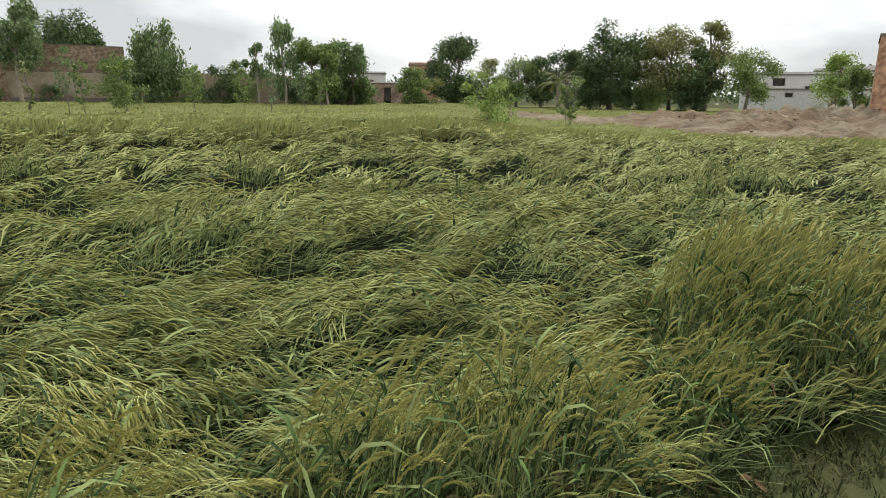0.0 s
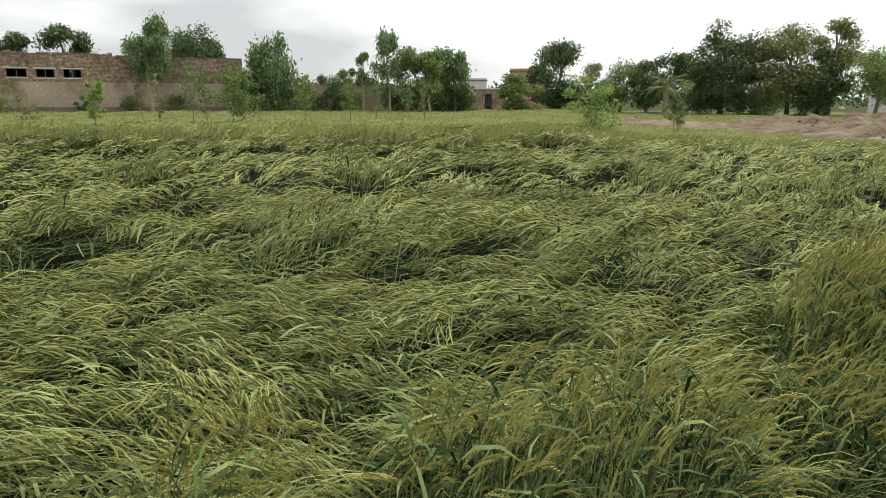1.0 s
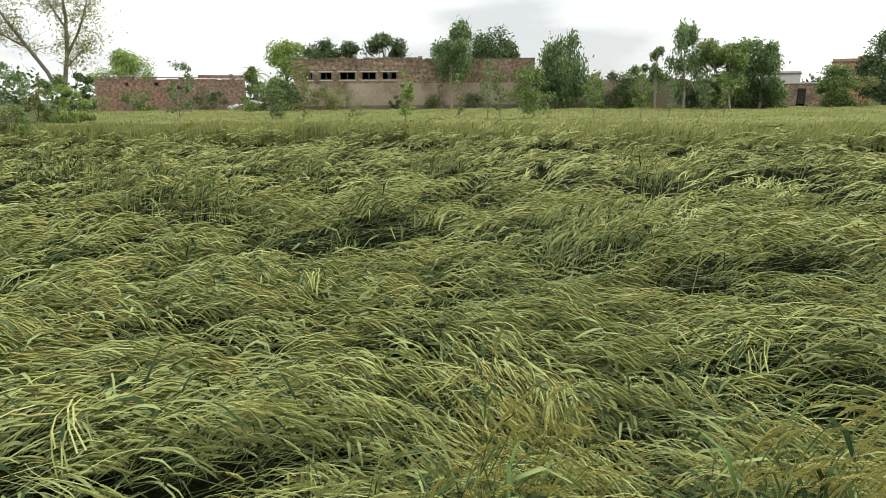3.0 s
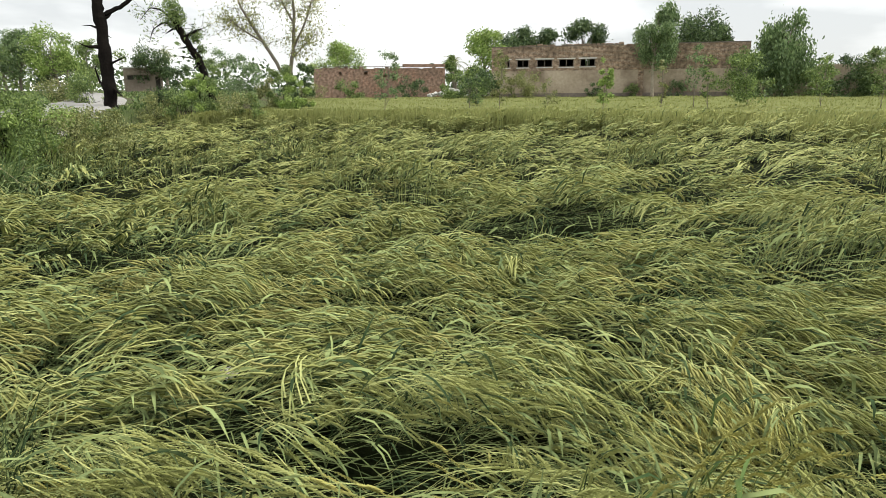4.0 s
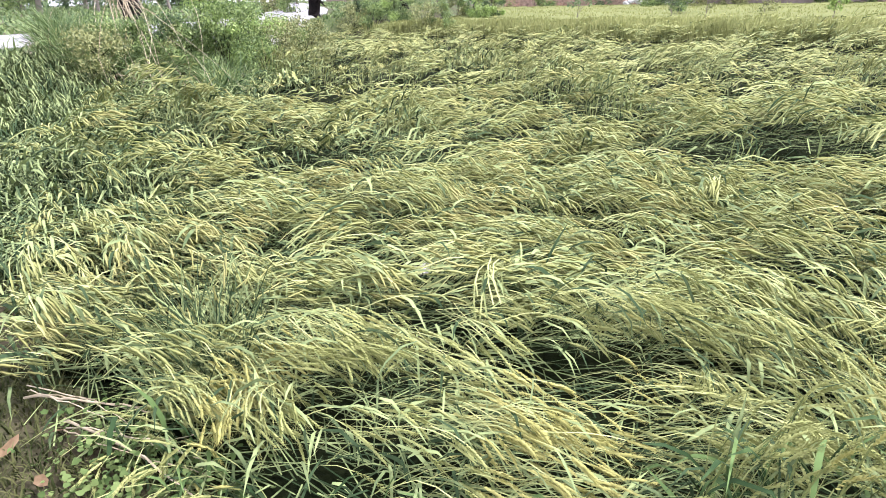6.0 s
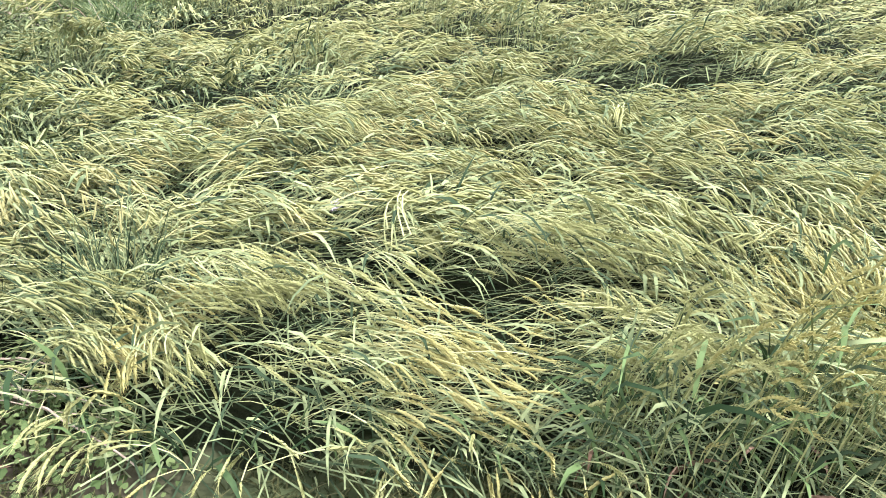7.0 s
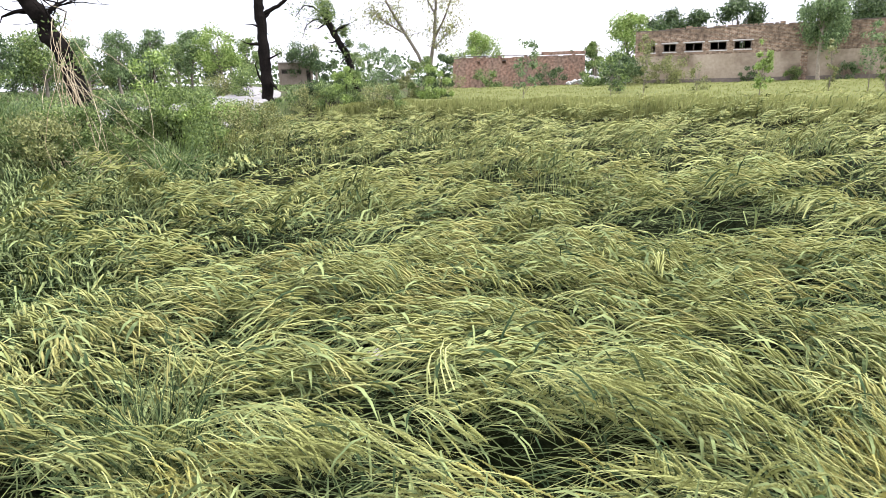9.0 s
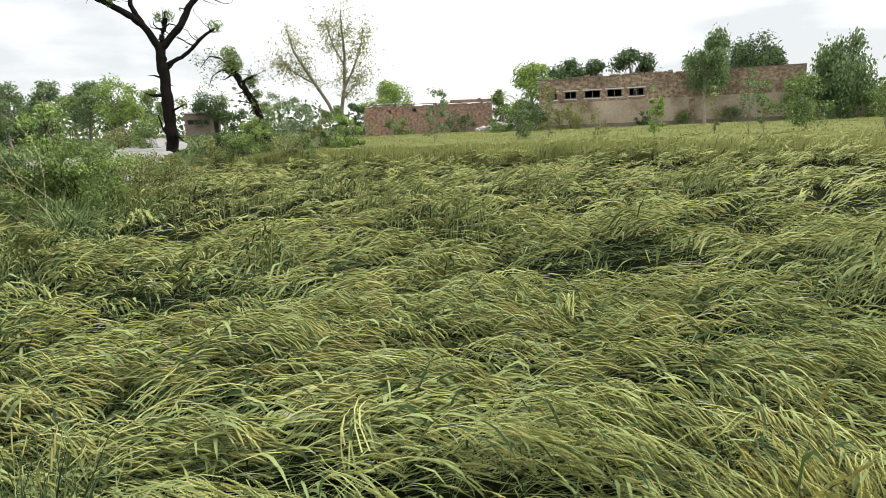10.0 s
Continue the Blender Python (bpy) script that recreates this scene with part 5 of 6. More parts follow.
for a, b in VENTS:
    bm = bmesh.new()
    box(bm, a, b, -0.1, -0.06, 2.78, 2.83)
    box(bm, a, b, -0.1, -0.06, 3.27, 3.32)
    box(bm, a, a + 0.05, -0.1, -0.06, 2.83, 3.27)
    box(bm, b - 0.05, b, -0.1, -0.06, 2.83, 3.27)
    box(bm, (a + b) / 2 - 0.02, (a + b) / 2 + 0.02, -0.1, -0.06, 2.83, 3.27)
    part("window_frame", bm, M_COPING, hall, "dark window frame without glass")
    slab("lintel", hall, M_CEMENT, a - 0.12, b + 0.12, 0.0, 0.02, 3.32, 3.40)
    slab("sill", hall, M_CEMENT, a - 0.05, b + 0.05, 0.0, 0.04, 2.72, 2.78)
tagged(hall, "long bare-brick building with small high window openings", "building")


def run_wall(name, ax, ay, bx, by, top, mat, label, kind="", holes=(), thick=0.23, category="wall", course=True, seed=1):
    ln = math.hypot(bx - ax, by - ay)
    h = holder(name, ax, ay, 0, math.degrees(math.atan2(by - ay, bx - ax)))
    pierced("brick_wall", h, mat, 0, ln, 0, thick, -0.3, top, list(holes))
    if course:
        ragged_top("brick_course", h, mat, 0, ln, 0.01, thick - 0.01, top, seed)
    return tagged(h, label, category)


run_wall("boundary_wall", -20.9, 45.3, -11.0, 46.8, 2.55, M_PLASTER, "stained mud-plastered boundary wall behind shrubs", seed=5)
run_wall("boundary_wall", -10.98, 46.8, -5.4, 47.2, 2.45, M_PLASTER, "stained mud-plastered boundary wall behind shrubs", seed=6)
red = run_wall("red_brick_wall", -47.3, 40.4, -52.45, 29.75, 3.1, M_BRICK_RED, "weathered red brick compound wall with small holes",
               holes=[(5.4, 5.7, 2.35, 2.6), (7.1, 7.45, 2.6, 2.9), (9.4, 9.65, 2.6, 2.85)], seed=7)
slab("brick_wall", red, M_BRICK_RED, -0.02, 3.9, -0.01, 0.26, 3.22, 3.5, "raised red brick section")
slab("coping", red, M_COPING, 3.9, 11.8, -0.04, 0.27, 3.24, 3.3, "dark coping")
red_roof = holder("flat_roof_shed", -50.6, 36.8, 0, math.degrees(math.atan2(-10.65, -5.15)))
slab("wall", red_roof, M_BRICK_RED, -2.0, 5.5, -4.0, -3.0, 0, 2.9)
slab("roof", red_roof, M_COPING, -2.2, 5.7, -4.2, -0.8, 2.9, 3.05)
tagged(red_roof, "flat-roofed brick shed behind the red wall", "shed")


def rubble(name, x, y, z, w, d, h, mat, label, seed, n=60):
    g = np.random.default_rng(seed)
    top = holder(name, x, y, z)
    for i in range(n):
        s = g.uniform(0.08, 0.3)
        bm = bmesh.new()
        bmesh.ops.create_icosphere(bm, subdivisions=1, radius=s)
        for v in bm.verts:
            v.co = Vector((v.co.x * g.uniform(0.7, 1.5), v.co.y * g.uniform(0.7, 1.3), v.co.z * g.uniform(0.5, 0.9)))
        u, v2 = g.uniform(-1, 1), g.uniform(-1, 1)
        ob = part("stone", bm, mat, top)
        ob.location = (u * w / 2, v2 * d / 2, h * (1 - max(abs(u), abs(v2))) * g.uniform(0.2, 1.0))
        ob.rotation_euler = (0, 0, g.uniform(0, 6))
    return tagged(top, label, "rubble")


rubble("rubble_heap", -43.5, 38.5, 0.7, 7, 2.0, 0.9, M_CEMENT, "pale heap of broken bricks and sacks by the wall", 61)

# far village
def house(name, label, az, d, w, dep, z0, z1, mat, doors=(), windows=(), roof=M_COPING, parapet=0.25, turn=0.0, chim=()):
    x, y = polar(az, d)
    h = holder(name, x, y, z0, az + turn)
    hh = z1 - z0
    spots = sorted([(a, b, -0.3, c) for a, b, c in doors] + [tuple(v) for v in windows])
    pierced("wall", h, mat, -w / 2, w / 2, 0, 0.25, -0.6, hh, spots)
    slab("wall", h, mat, -w / 2, -w / 2 + 0.25, 0.252, dep, -0.6, hh)
    slab("wall", h, mat, w / 2 - 0.25, w / 2, 0.252, dep, -0.6, hh)
    slab("wall", h, mat, -w / 2 + 0.25, w / 2 - 0.25, dep - 0.25, dep, -0.6, hh)
    slab("roof", h, roof, -w / 2 - 0.12, w / 2 + 0.12, -0.12, dep + 0.12, hh, hh + 0.14)
    if parapet:
        slab("parapet", h, mat, -w / 2, w / 2, 0.0, 0.2, hh + 0.14, hh + 0.14 + parapet)
    for a, b, c, d2 in spots:
        slab("frame", h, M_COPING, a, b, 0.12, 0.16, d2 - 0.08, d2)
        # added panels, near-black as the shaded inside of each doorway and window
        slab("dark_doorway" if c < 0 else "shutter", h, M_INSIDE_SHADE, a + 0.05, b - 0.05, 0.18, 0.22, max(c, 0), d2 - 0.1)
    for a, z in chim:
        slab("roof_room", h, mat, a - 0.9, a + 0.9, 1.0, 3.0, hh + 0.14, hh + 0.14 + z)
    return tagged(h, label, "house")


house("house", "unfinished orange brick house beyond the fields", 1.7, 95, 4.6, 5, 1.0, 5.2, M_BRICK_ORANGE, [(-1.4, -0.6, 1.9)], [(0.3, 1.3, 2.5, 3.6)], parapet=0.3, chim=((1.2, 0.6),))
house("house", "low brick farmhouse with a dark doorway", 5.9, 80, 6.5, 5, 0.5, 2.6, M_BRICK, [(1.0, 1.8, 1.6)], [(-1.5, -0.8, 0.9, 1.5)], roof=M_CEMENT, parapet=0.0)
house("house", "small whitewashed house beyond the fields", 6.3, 92, 4.0, 4, 1.0, 3.9, M_CEMENT, (), [(-0.5, 0.4, 1.2, 2.1)], parapet=0.2)
house("house", "plain grey cement house with a flat roof", -27.4, 88, 8.0, 6, 0.6, 4.0, M_CEMENT, [(1.2, 2.2, 2.2)], [(-2.2, -0.9, 2.2, 3.1)], chim=((-2.0, 0.7),))
house("house", "plain grey cement house with a flat roof", -31.3, 92, 8.5, 6, 0.6, 4.5, M_CEMENT, [(-2.6, -1.7, 2.2)], [(0.5, 1.9, 2.4, 3.4)], chim=((2.0, 0.6),))
house("house", "long low grey compound wall and shed", -29.0, 82, 15, 2, 0.5, 2.3, M_CEMENT, (), [(-3.0, -2.2, 1.0, 1.5)], parapet=0.0)
house("house", "low tan roadside building with dark openings", 73.5, 75, 3.6, 5, 1.6, 3.6, M_MUD, [(1.1, 1.6, 1.2)], [(-1.5, -0.9, 0.9, 1.35), (-0.7, -0.1, 0.9, 1.35), (0.1, 0.7, 0.9, 1.35)], roof=M_CEMENT, parapet=0.0)

pil = holder("brick_pillar_house", 18.75, 29.4, 0, -32)
slab("wall", pil, M_BRICK_ORANGE, 0, 0.25, 0, 5, 0, 4.15)
slab("wall", pil, M_BRICK_ORANGE, 0.252, 6.0, 0, 0.25, 0, 4.15)
slab("wall", pil, M_BRICK_ORANGE, 0.252, 6.0, 4.75, 5, 0, 4.15)
slab("wall", pil, M_BRICK_ORANGE, 5.75, 6.0, 0.252, 4.748, 0, 4.15)
slab("roof", pil, M_COPING, -0.05, 6.05, -0.05, 5.05, 4.15, 4.25)
tagged(pil, "tall tan brick house corner beside the soil heap", "house")

# ---- road ----
_rp = np.array([(-7.5, -10.5), (-13.2, -4.2), (-19.5, 0.3), (-25.0, 4.2), (-31.5, 6.8), (-42, 9.8), (-60, 13.2), (-85, 17)])
_u = np.linspace(0, 7, 60)
_rc = np.stack([np.interp(_u, np.arange(8), _rp[:, 0]), np.interp(_u, np.arange(8), _rp[:, 1])], -1)
for _ in range(3):
    _rc[1:-1] = (_rc[:-2] + 2 * _rc[1:-1] + _rc[2:]) / 4
_rt = unit(np.gradient(_rc, axis=0))
_rn = np.stack([-_rt[:, 1], _rt[:, 0]], -1)
_cols = [_rc + _rn * o for o in (-1.6, -1.4, 0, 1.4, 1.6)]
_V = np.stack([np.concatenate([c, (ground_z(c[:, 0], c[:, 1]) + dz)[:, None]], -1) for c, dz in zip(_cols, (-0.05, 0.07, 0.09, 0.07, -0.05))], 1)
_i, _j = np.meshgrid(np.arange(59), np.arange(4), indexing="ij")
tagged(mesh_np("road", [(_V.reshape(-1, 3), np.stack([_i * 5 + _j, (_i + 1) * 5 + _j, (_i + 1) * 5 + _j + 1, _i * 5 + _j + 1], -1).reshape(-1, 4), 0)], [M_ROAD]),
       "pale dusty country road on a low bank", "road", kind="structure")


# ---- single trees by the road ----
def limbed(name, label, az, d, z, bark, limbs, tufts, leaf, size, seed, twigs=0, category="tree", skew=0.0, sprig=0, reach=1.0):
    """A tree from a few limbs. Points: (to the right, up) in metres as seen from the path, radii at both ends; tufts: (right, up, radius, leaves)."""
    g = np.random.default_rng(seed)
    x, y = polar(az, d)
    top = holder(name, x, y, z, az)
    sets, sprigs = [], []
    for pts, r0, r1 in limbs:
        p = np.array([(a + skew * b, g.normal(0, 0.06) * (i > 0), b) for i, (a, b) in enumerate(pts)], float)
        u = np.linspace(0, len(p) - 1, 5 * len(p))
        q = np.stack([np.interp(u, np.arange(len(p)), p[:, c]) for c in range(3)], -1)
        for _ in range(2):
            q[1:-1] = (q[:-2] + 2 * q[1:-1] + q[2:]) / 4
        q[1:-1] += g.normal(0, r0 * 0.1, q[1:-1].shape)
        V, F = tubes(q[None], (np.linspace(r0, r1, len(q)) * g.uniform(0.9, 1.12, len(q)))[None], 9)
        sets.append((V, F, 0))
        for _ in range(twigs):
            at = q[g.integers(len(q) // 3, len(q))]
            end = at + g.normal(0, 1, 3) * np.array([0.5, 0.4, 0.35]) * reach + np.array([0, 0, 0.1 * reach])
            twig = bent(at, end, 5, 0.12, g)
            V, F = tubes(twig[None], np.linspace(r1 * 0.5, 0.004, 5)[None], 3)
            sets.append((V, F, 0))
            if sprig:
                sprigs.append(twig[g.integers(2, 5, sprig)] + g.normal(0, 0.16, (sprig, 3)))
    mesh_np("trunk", sets, [bark], top)
    if sprigs:
        mesh_np("foliage", [(*leaf_points(np.concatenate(sprigs), size, g), 0)], [leaf], top)
    for a, b, r, n in tufts:
        c = unit(g.normal(0, 1, (n, 3))) * g.random((n, 1)) ** 0.5 * r + np.array([a + skew * b, 0, b])
        V, F = leaf_cards(c, size, g)
        mesh_np("foliage", [(V, F, 0)], [leaf], top)
    return tagged(top, label, category)


limbed("pollarded_tree", "black-barked pollarded roadside tree with few tufts", 76.1, 28.4, 0.7, M_BARK_DARK,
       [([(0.0, -0.2), (-0.02, 0.25), (-0.12, 1.8), (-0.24, 3.3), (-0.36, 4.15)], 0.255, 0.19),
        ([(-0.36, 4.05), (-0.8, 4.85), (-1.5, 5.4), (-2.2, 5.75), (-2.9, 6.1), (-3.1, 6.7)], 0.15, 0.07),
        ([(-0.9, 4.95), (-1.35, 5.7), (-1.2, 6.5), (-1.25, 7.2)], 0.1, 0.05),
        ([(-0.32, 4.1), (0.4, 4.85), (0.72, 5.6), (1.1, 6.15), (2.0, 6.45), (2.6, 6.6)], 0.15, 0.06),
        ([(-0.1, 3.5), (0.7, 3.95), (1.15, 4.5), (1.65, 4.85)], 0.085, 0.05),
        ([(-0.36, 4.15), (-0.2, 4.75), (-0.12, 5.2)], 0.12, 0.08)],
       [(-0.35, 5.25, 0.22, 150), (0.0, 5.3, 0.24, 160), (1.7, 4.95, 0.3, 240), (-2.0, 5.75, 0.2, 110), (0.35, 2.0, 0.32, 240), (-3.1, 6.8, 0.3, 220), (-1.2, 7.2, 0.35, 260), (2.7, 6.7, 0.35, 280)],
       M_LF_MID, 0.1, 71, 12, skew=0.08)
limbed("leaning_pollard", "leaning dark pollard with a leafy head", 70.0, 34, 0.6, M_BARK_DARK,
       [([(0.9, 0.0), (0.5, 1.2), (0.25, 2.2), (-0.35, 3.1), (-0.75, 3.9)], 0.17, 0.15), ([(-0.4, 3.2), (0.1, 3.5), (0.3, 3.6)], 0.08, 0.03), ([(-0.6, 3.6), (-1.2, 3.9), (-1.7, 3.6), (-1.9, 3.0)], 0.04, 0.012), ([(-0.7, 3.8), (-1.3, 4.4), (-1.8, 4.5), (-2.2, 4.0)], 0.045, 0.012)],
       [(-0.85, 4.15, 0.6, 900), (0.0, 3.1, 0.25, 160), (0.2, 2.3, 0.28, 160), (-0.7, 4.0, 0.45, 700), (0.15, 3.3, 0.3, 260), (0.35, 2.7, 0.25, 200), (-0.9, 4.6, 0.4, 500)], M_LF_MID, 0.12, 72, 22, skew=0.06, sprig=5, reach=0.7)
limbed("half_bare_tree", "tall thin tree with sparse yellow spring leaves", 63.6, 40, 0.5, M_BARK,
       [([(0.6, 0.0), (0.7, 1.5), (1.0, 3.2), (1.1, 5.2), (1.0, 6.4), (0.95, 7.6)], 0.15, 0.03), ([(0.7, 1.2), (-0.3, 3.0), (-1.2, 4.4), (-1.8, 5.4), (-2.1, 6.6)], 0.12, 0.03),
        ([(1.0, 3.2), (1.7, 4.6), (2.1, 5.8), (2.2, 6.6)], 0.07, 0.02), ([(-0.6, 3.5), (-1.9, 4.3), (-2.7, 5.0)], 0.06, 0.02), ([(1.05, 4.6), (0.4, 5.8), (0.1, 7.0)], 0.06, 0.02), ([(0.9, 2.6), (1.6, 3.4), (2.3, 4.0)], 0.05, 0.015)],
       [(1.0, 7.2, 0.7, 160), (1.8, 6.6, 0.7, 140), (2.1, 5.6, 0.6, 90), (0.3, 6.8, 0.6, 110), (-2.0, 6.2, 0.6, 80)],
       M_LF_YELLOW, 0.13, 73, 60, skew=0.03, sprig=15, reach=1.35)
limbed("leaning_tree", "leaning dark tree trunk wrapped in creeper", 91.4, 14.3, 0.7, M_BARK_DARK,
       [([(0.5, 0.0), (0.4, 0.7), (0.24, 1.4), (0.0, 2.0), (-0.35, 2.6), (-0.7, 3.5)], 0.18, 0.14), ([(0.0, 1.95), (0.16, 2.2), (0.3, 2.3)], 0.06, 0.03)],
       [(0.35, 1.3, 0.32, 300), (0.1, 1.9, 0.3, 220), (-0.3, 2.6, 0.3, 160), (0.6, 0.6, 0.35, 260)], M_LF_MID, 0.08, 74, 14)

# dry canes that hang from the leaning tree over the bank
g5 = np.random.default_rng(105)
canes = []
for i in range(34):
    hx, hy = polar(g5.uniform(89.8, 91.2), g5.uniform(13.2, 13.8))
    hz = g5.uniform(1.3, 2.9)
    bx, by = polar(90.4 - abs(g5.normal(0, 3.6)) + 2.0 * (i % 4 == 0), g5.uniform(10.2, 13.0))
    bz = float(ground_z(np.array(bx), np.array(by))) + g5.uniform(-0.05, 0.3)
    p = bent((hx, hy, hz), (bx, by, bz), 9, 0.06, g5)
    p[:, 2] += 0.14 * np.sin(np.linspace(0, np.pi, 9)) * g5.uniform(-0.6, 1.0)
    canes.append(p)
V, F = tubes(np.stack(canes), np.linspace(0.0045, 0.0025, 9)[None] * np.ones((34, 1)), 4)
tagged(mesh_np("dry_canes", [(V, F, 0)], [M_DRY]), "pale dry vines hanging in a fan from the leaning tree", "vines", kind="stuff")


# ---- grasses ----
def blades(name, x, y, z, h, w, bend, mat, label, g, heading=None):
    n = len(x)
    a = g.uniform(0, 2 * np.pi, n) if heading is None else heading + g.normal(0, 0.7, n)
    P = [np.stack([x, y, z], -1)]
    for s in range(3):
        e = np.radians(82) - bend * (s + 0.4) * g.uniform(0.6, 1.4, n)
        P.append(P[-1] + (h / 3)[:, None] * np.stack([np.cos(e) * np.cos(a), np.cos(e) * np.sin(a), np.sin(e)], -1))
    P = np.stack(P, 1)
    side = np.repeat(np.stack([-np.sin(a), np.cos(a), 0 * a], -1)[:, None], 4, 1)
    return tagged(mesh_np(name, [(*ribbons(P, side, w[:, None] * np.array([0.8, 1.0, 0.7, 0.1])[None]), 0)], [mat]), label, "grass", kind="stuff")


g6 = np.random.default_rng(106)
gx, gy = scatter(34000, 5.0, 36, 60, 108, 1.1, g6)
_in = inside(gx, gy)
_dr = np.min(np.hypot(gx[:, None] - _rc[None, :, 0], gy[:, None] - _rc[None, :, 1]), 1)
ok = (_in < 0.5) & (_in > -5.5) & (_dr > 1.9)
gx, gy = gx[ok], gy[ok]
blades("tall_grass", gx, gy, ground_z(gx, gy) - 0.03, g6.uniform(0.15, 0.42, len(gx)) * (1 + 0.5 * step(0.6, 0.0, ground_z(gx, gy))), g6.uniform(0.005, 0.012, len(gx)), 0.55, M_GRASS, "long green grass leaning over the bank", g6, flow(gx, gy))
gx, gy = scatter(20000, 16, 75, 66, 112, 1.2, g6)
_in = inside(gx, gy)
_dr = np.min(np.hypot(gx[:, None] - _rc[None, :, 0], gy[:, None] - _rc[None, :, 1]), 1)
ok = (_in < -3) & (_dr > 1.9)
gx, gy = gx[ok], gy[ok]
blades("verge_grass", gx, gy, ground_z(gx, gy) - 0.03, g6.uniform(0.1, 0.28, len(gx)), g6.uniform(0.02, 0.05, len(gx)), 0.4, M_GRASS, "rough green grass on the far side of the road", g6)
gx = np.concatenate([g6.uniform(-3.4, 3.2, 17000), g6.uniform(-3.4, 4.5, 15000)])
gy = np.interp(gx, EDGE_X, EDGE_Y) + np.concatenate([g6.uniform(-0.7, 0.15, 17000), -0.6 - 3.2 * g6.random(15000)])
ok = waves(gx, gy, 0.35, 73) + 0.6 * waves(gx, gy, 0.12, 74) > -0.45
gx, gy = gx[ok], gy[ok]
blades("path_grass", gx, gy, ground_z(gx, gy) - 0.01, g6.uniform(0.03, 0.12, len(gx)), g6.uniform(0.002, 0.0042, len(gx)), 0.5, M_GRASS_DARK, "short dark green grass on the field path", g6)
gx = np.concatenate([g6.uniform(-1.6, 0.7, 500), g6.uniform(0.7, 4.5, 500)])
gy = np.interp(gx, EDGE_X, EDGE_Y) + g6.uniform(0.0, 0.35, 1000)
blades("edge_leaves", gx, gy, ground_z(gx, gy) - 0.01, g6.uniform(0.2, 0.5, len(gx)), g6.uniform(0.003, 0.006, len(gx)), 0.45, M_LEAF, "upright blue-green wheat leaves along the field edge", g6, flow(gx, gy))

gx, gy = scatter(36000, 4.5, 16, 66, 106, 1.0, g6)
_in = inside(gx, gy)
ok = (_in < 1.0 + 0.5 * waves(gx, gy, 1.2, 91)) & (_in > -2.6)
gx, gy = gx[ok], gy[ok]
blades("bank_grass", gx, gy, ground_z(gx, gy) + 0.02, g6.uniform(0.35, 0.65, len(gx)), g6.uniform(0.006, 0.012, len(gx)), 0.85, M_LEAF, "long blue-green grass leaning off the bank", g6, flow(gx, gy) - 0.5)

# tussocks of long grass on the bank below the leaning tree
def tussock(az, d, n, tall, seed):
    g = np.random.default_rng(seed)
    x, y = polar(az, d)
    top = holder("grass_tussock", x, y, float(ground_z(np.array(x), np.array(y))))
    a = g.uniform(0, 2 * np.pi, n)
    P0 = np.stack([g.normal(0, 0.13, n), g.normal(0, 0.13, n), np.full(n, -0.03)], -1)
    V, F = arch(P0, a, np.radians(g.normal(72, 9, n)), tall * g.uniform(0.6, 1.15, n), 0.006, g, 5, 26)
    mesh_np("foliage", [(V, F, 0)], [M_GRASS], top)
    V, F = arch(P0[: n // 3] * 1.2, a[: n // 3] + 0.4, np.radians(g.normal(50, 14, n // 3)), 0.8 * tall * g.uniform(0.6, 1.2, n // 3), 0.005, g, 5, 34)
    mesh_np("dry_straw", [(V, F, 0)], [M_DRY], top, "dry straw-coloured blades")
    return tagged(top, "tussock of long green grass mixed with dry straw on the bank", "grass tussock")


_gt = np.random.default_rng(150)
for _i in range(15):
    tussock(95.2 - 0.8 * _i + _gt.normal(0, 0.25), 12.6 + _gt.normal(0, 0.45), 340, _gt.uniform(0.75, 1.05) - 0.025 * max(_i - 9, 0), 500 + _i)

# creeper at the field's edge, with pale runners
def creeper(name, label, cx, cy, rx, ry, n, seed):
    g = np.random.default_rng(seed)
    top = holder(name, cx, cy, float(ground_z(np.array(cx), np.array(cy))))
    c = np.stack([g.normal(0, rx, n), g.normal(0, ry, n), 0.03 + 0.13 * g.random(n) ** 1.5], -1)
    k = 9
    an = np.arange(k) * 2 * np.pi / k
    heart = np.array([0.45, 1.0, 1.1, 1.0, 1.2, 1.0, 1.1, 1.0, 0.95])[None, :, None]
    nrm = unit(g.normal(0, 0.4, (n, 3)) + np.array([0, 0, 1.0]))
    a = unit(np.cross(nrm, g.normal(0, 1, (n, 3))))
    b = np.cross(nrm, a)
    r = g.uniform(0.007, 0.0135, n)[:, None, None] * heart
    ring = c[:, None] + r * (np.cos(an)[None, :, None] * a[:, None] * 1.15 + np.sin(an)[None, :, None] * b[:, None]) + nrm[:, None] * 0.003 * (np.cos(2 * an))[None, :, None]
    mesh_np("leaves", [(ring, np.arange(n * k).reshape(n, k), 0)], [M_CREEP], top, "small round pale green leaves")
    u = np.linspace(0, 1, 14)
    runs, rad = [], []
    for j in range(4):
        way = np.array([(-0.56 + g.normal(0, 0.06), -0.34, 0.05), (-0.36, -0.2 + g.normal(0, 0.05), 0.13), (-0.17, -0.06 + g.normal(0, 0.05), 0.15), (g.normal(0.0, 0.1), 0.12, 0.1)])
        line = sum(np.array([1, 3, 3, 1])[q] * ((1 - u) ** (3 - q) * u**q)[:, None] * way[q] for q in range(4))
        runs.append(line + g.normal(0, 0.004, (14, 3)))
        rad.append(np.linspace(1, 0.5, 14) * (0.006 if j == 0 else 0.0028))
    V, F = tubes(np.stack(runs), np.stack(rad), 6)
    mesh_np("runner", [(V, F, 0)], [M_DRY], top, "pale woody runners")
    return tagged(top, label, "creeper")


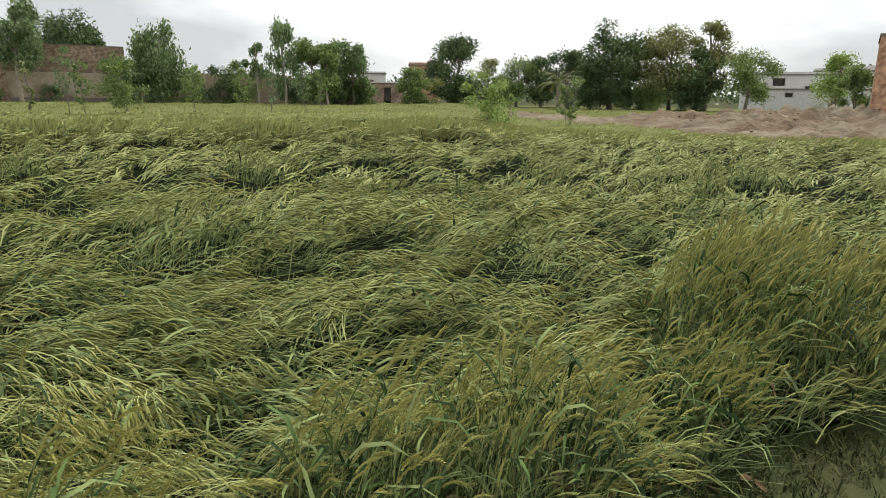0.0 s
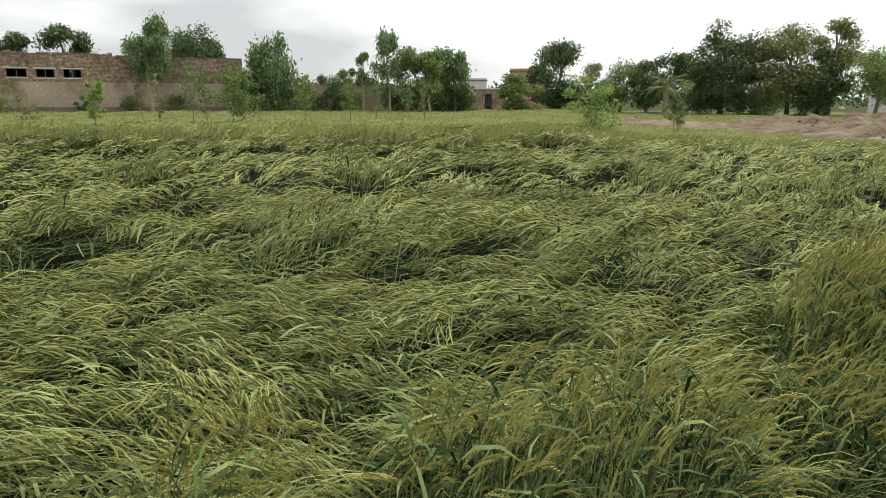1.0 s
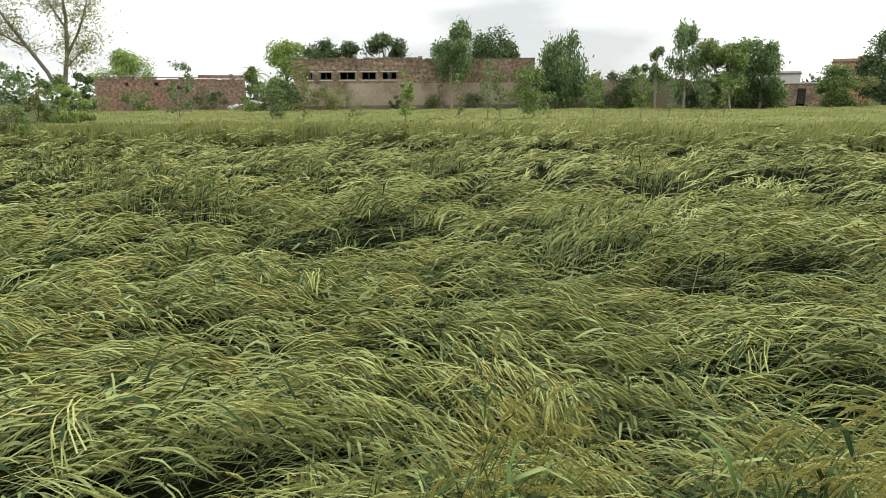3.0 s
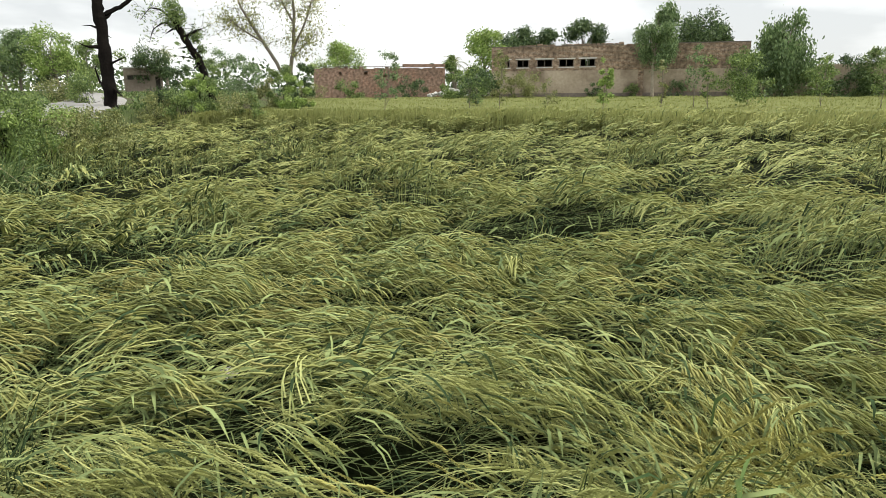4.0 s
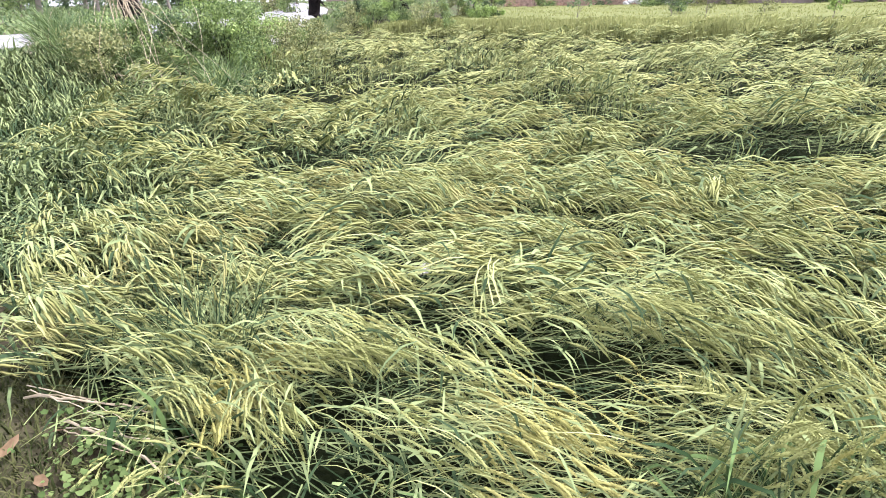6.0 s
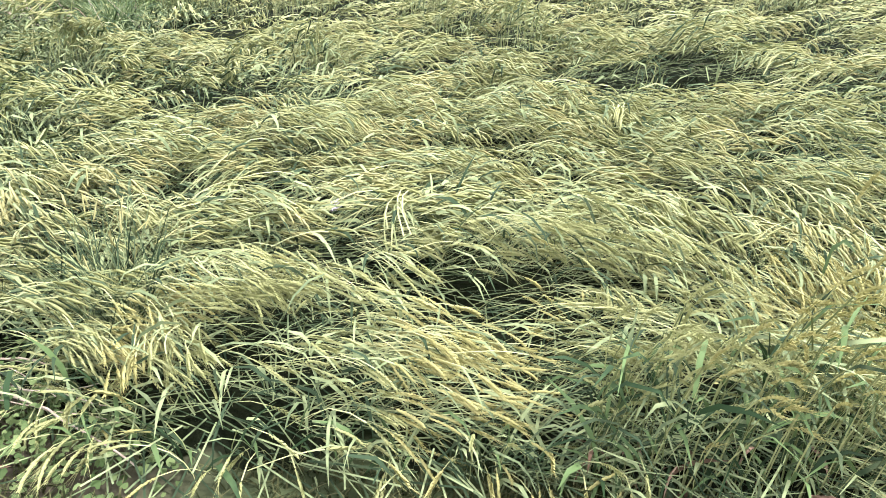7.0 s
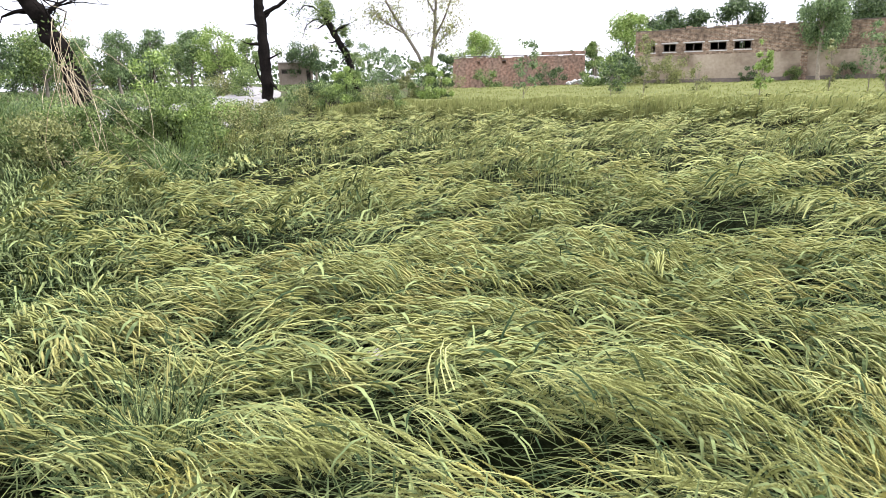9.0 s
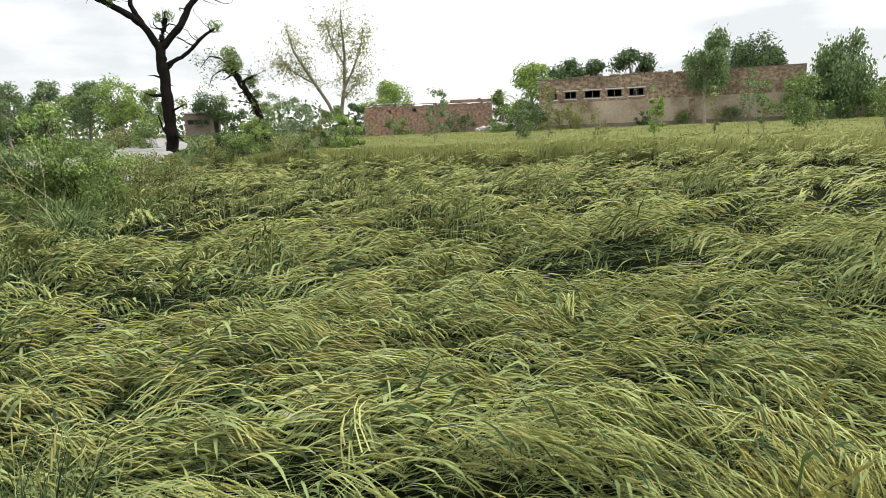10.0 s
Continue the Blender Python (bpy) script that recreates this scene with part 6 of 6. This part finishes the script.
creeper("creeper_plant", "creeping weed with round leaves on the field edge", -2.5, -0.36, 0.2, 0.1, 420, 81)
creeper("creeper_plant", "creeping weed with round leaves among the wheat", -2.15, -0.2, 0.2, 0.12, 300, 82)

# weed grass with seed heads among the fallen wheat
def seeding_grass(x, y, n, tall, seed):
    g = np.random.default_rng(seed)
    top = holder("seeding_grass", x, y, float(ground_z(np.array(x), np.array(y))))
    px, py = g.normal(0, 0.14, n), g.normal(0, 0.1, n)
    a, e0, L = g.uniform(0, 2 * np.pi, n), np.radians(g.normal(80, 7, n)), tall * g.uniform(0.55, 1.1, n)
    P = [np.stack([px, py, 0 * px], -1)]
    for j in range(4):
        e = e0 - j * np.radians(14) * g.uniform(0.2, 1.8, n)
        P.append(P[-1] + (L / 4)[:, None] * np.stack([np.cos(e) * np.cos(a), np.cos(e) * np.sin(a), np.sin(e)], -1))
    P = np.stack(P, 1)
    side = unit(np.cross(unit(np.gradient(P, axis=1)), g.normal(0, 1, (n, 1, 3))))
    mesh_np("blades", [(*ribbons(P, side, 0.0032 * np.array([0.8, 1.0, 0.9, 0.6, 0.08])[None] * g.uniform(0.5, 1.3, n)[:, None]), 0)], [M_LEAF], top)
    m = n // 8
    tip = P[:m, 4] + np.array([0, 0, 0.02])
    C = tip[:, None] + (unit(P[:m, 4] - P[:m, 3]) * 0.07)[:, None] * np.linspace(-0.3, 1, 6)[None, :, None]
    V, F = tubes(C, 0.003 * np.array([0.4, 1.1, 0.7, 1.0, 0.6, 0.1])[None] * g.uniform(0.8, 1.4, m)[:, None], 4)
    mesh_np("seed_heads", [(V, F, 0)], [M_EAR_GOLD], top, "brownish gold seed heads")
    return tagged(top, "tuft of upright green grass with brownish seed heads", "grass tuft")


seeding_grass(-2.86, 0.0, 260, 0.62, 91)
seeding_grass(-3.25, -0.35, 90, 0.42, 92)

# dead leaves on the path
g7 = np.random.default_rng(107)
for i in range(16):
    lx, ly = (-2.4 + g7.normal(0, 0.2), -0.6 + g7.normal(0, 0.1)) if i < 10 else (1.6 + g7.normal(0, 0.4), 2.1 + g7.normal(0, 0.15))
    bm = bmesh.new()
    L, W = g7.uniform(0.025, 0.05), g7.uniform(0.012, 0.022)
    pts = [(-L, 0, 0), (-L * 0.4, W, 0.006), (L * 0.5, W * 0.8, 0.004), (L, 0, 0.008), (L * 0.5, -W * 0.8, 0.006), (-L * 0.4, -W, 0.003)]
    vs = [bm.verts.new(p) for p in pts]
    bm.faces.new(vs[:4])
    bm.faces.new([vs[0], vs[3], vs[4], vs[5]])
    me = bpy.data.meshes.new("dead_leaf")
    bm.to_mesh(me)
    bm.free()
    ob = link("dead_leaf", me, [M_DEADLEAF])
    ob.matrix_basis = pose(lx, ly, float(ground_z(np.array(lx), np.array(ly))) + 0.045, g7.uniform(-25, 25), g7.uniform(-25, 25), g7.uniform(0, 360))
    tagged(ob, "curled dry brown leaf on the path grass", "leaf", "dead leaves on the path")

# scrap of plastic caught on the crop
_bm = bmesh.new()
bmesh.ops.create_grid(_bm, x_segments=10, y_segments=8, size=0.5)
for v in _bm.verts:
    n = noise.noise(Vector((v.co.x * 5, v.co.y * 5, 3.0)))
    v.co = Vector((v.co.x * (0.105 + 0.04 * n), v.co.y * (0.07 + 0.03 * n), 0.04 * n + 0.05 * (0.5 - abs(v.co.x))))
_me = bpy.data.meshes.new("plastic_scrap")
_bm.to_mesh(_me)
_bm.free()
scrap = link("plastic_scrap", _me, [M_PLASTIC])
_sz = float(crop_top(np.array(-3.12), np.array(1.03))[0])
scrap.matrix_basis = pose(-3.12, 1.03, _sz + 0.02, 12, -8, 30)
tagged(scrap, "crumpled scrap of white plastic lying on the flattened wheat", "litter")
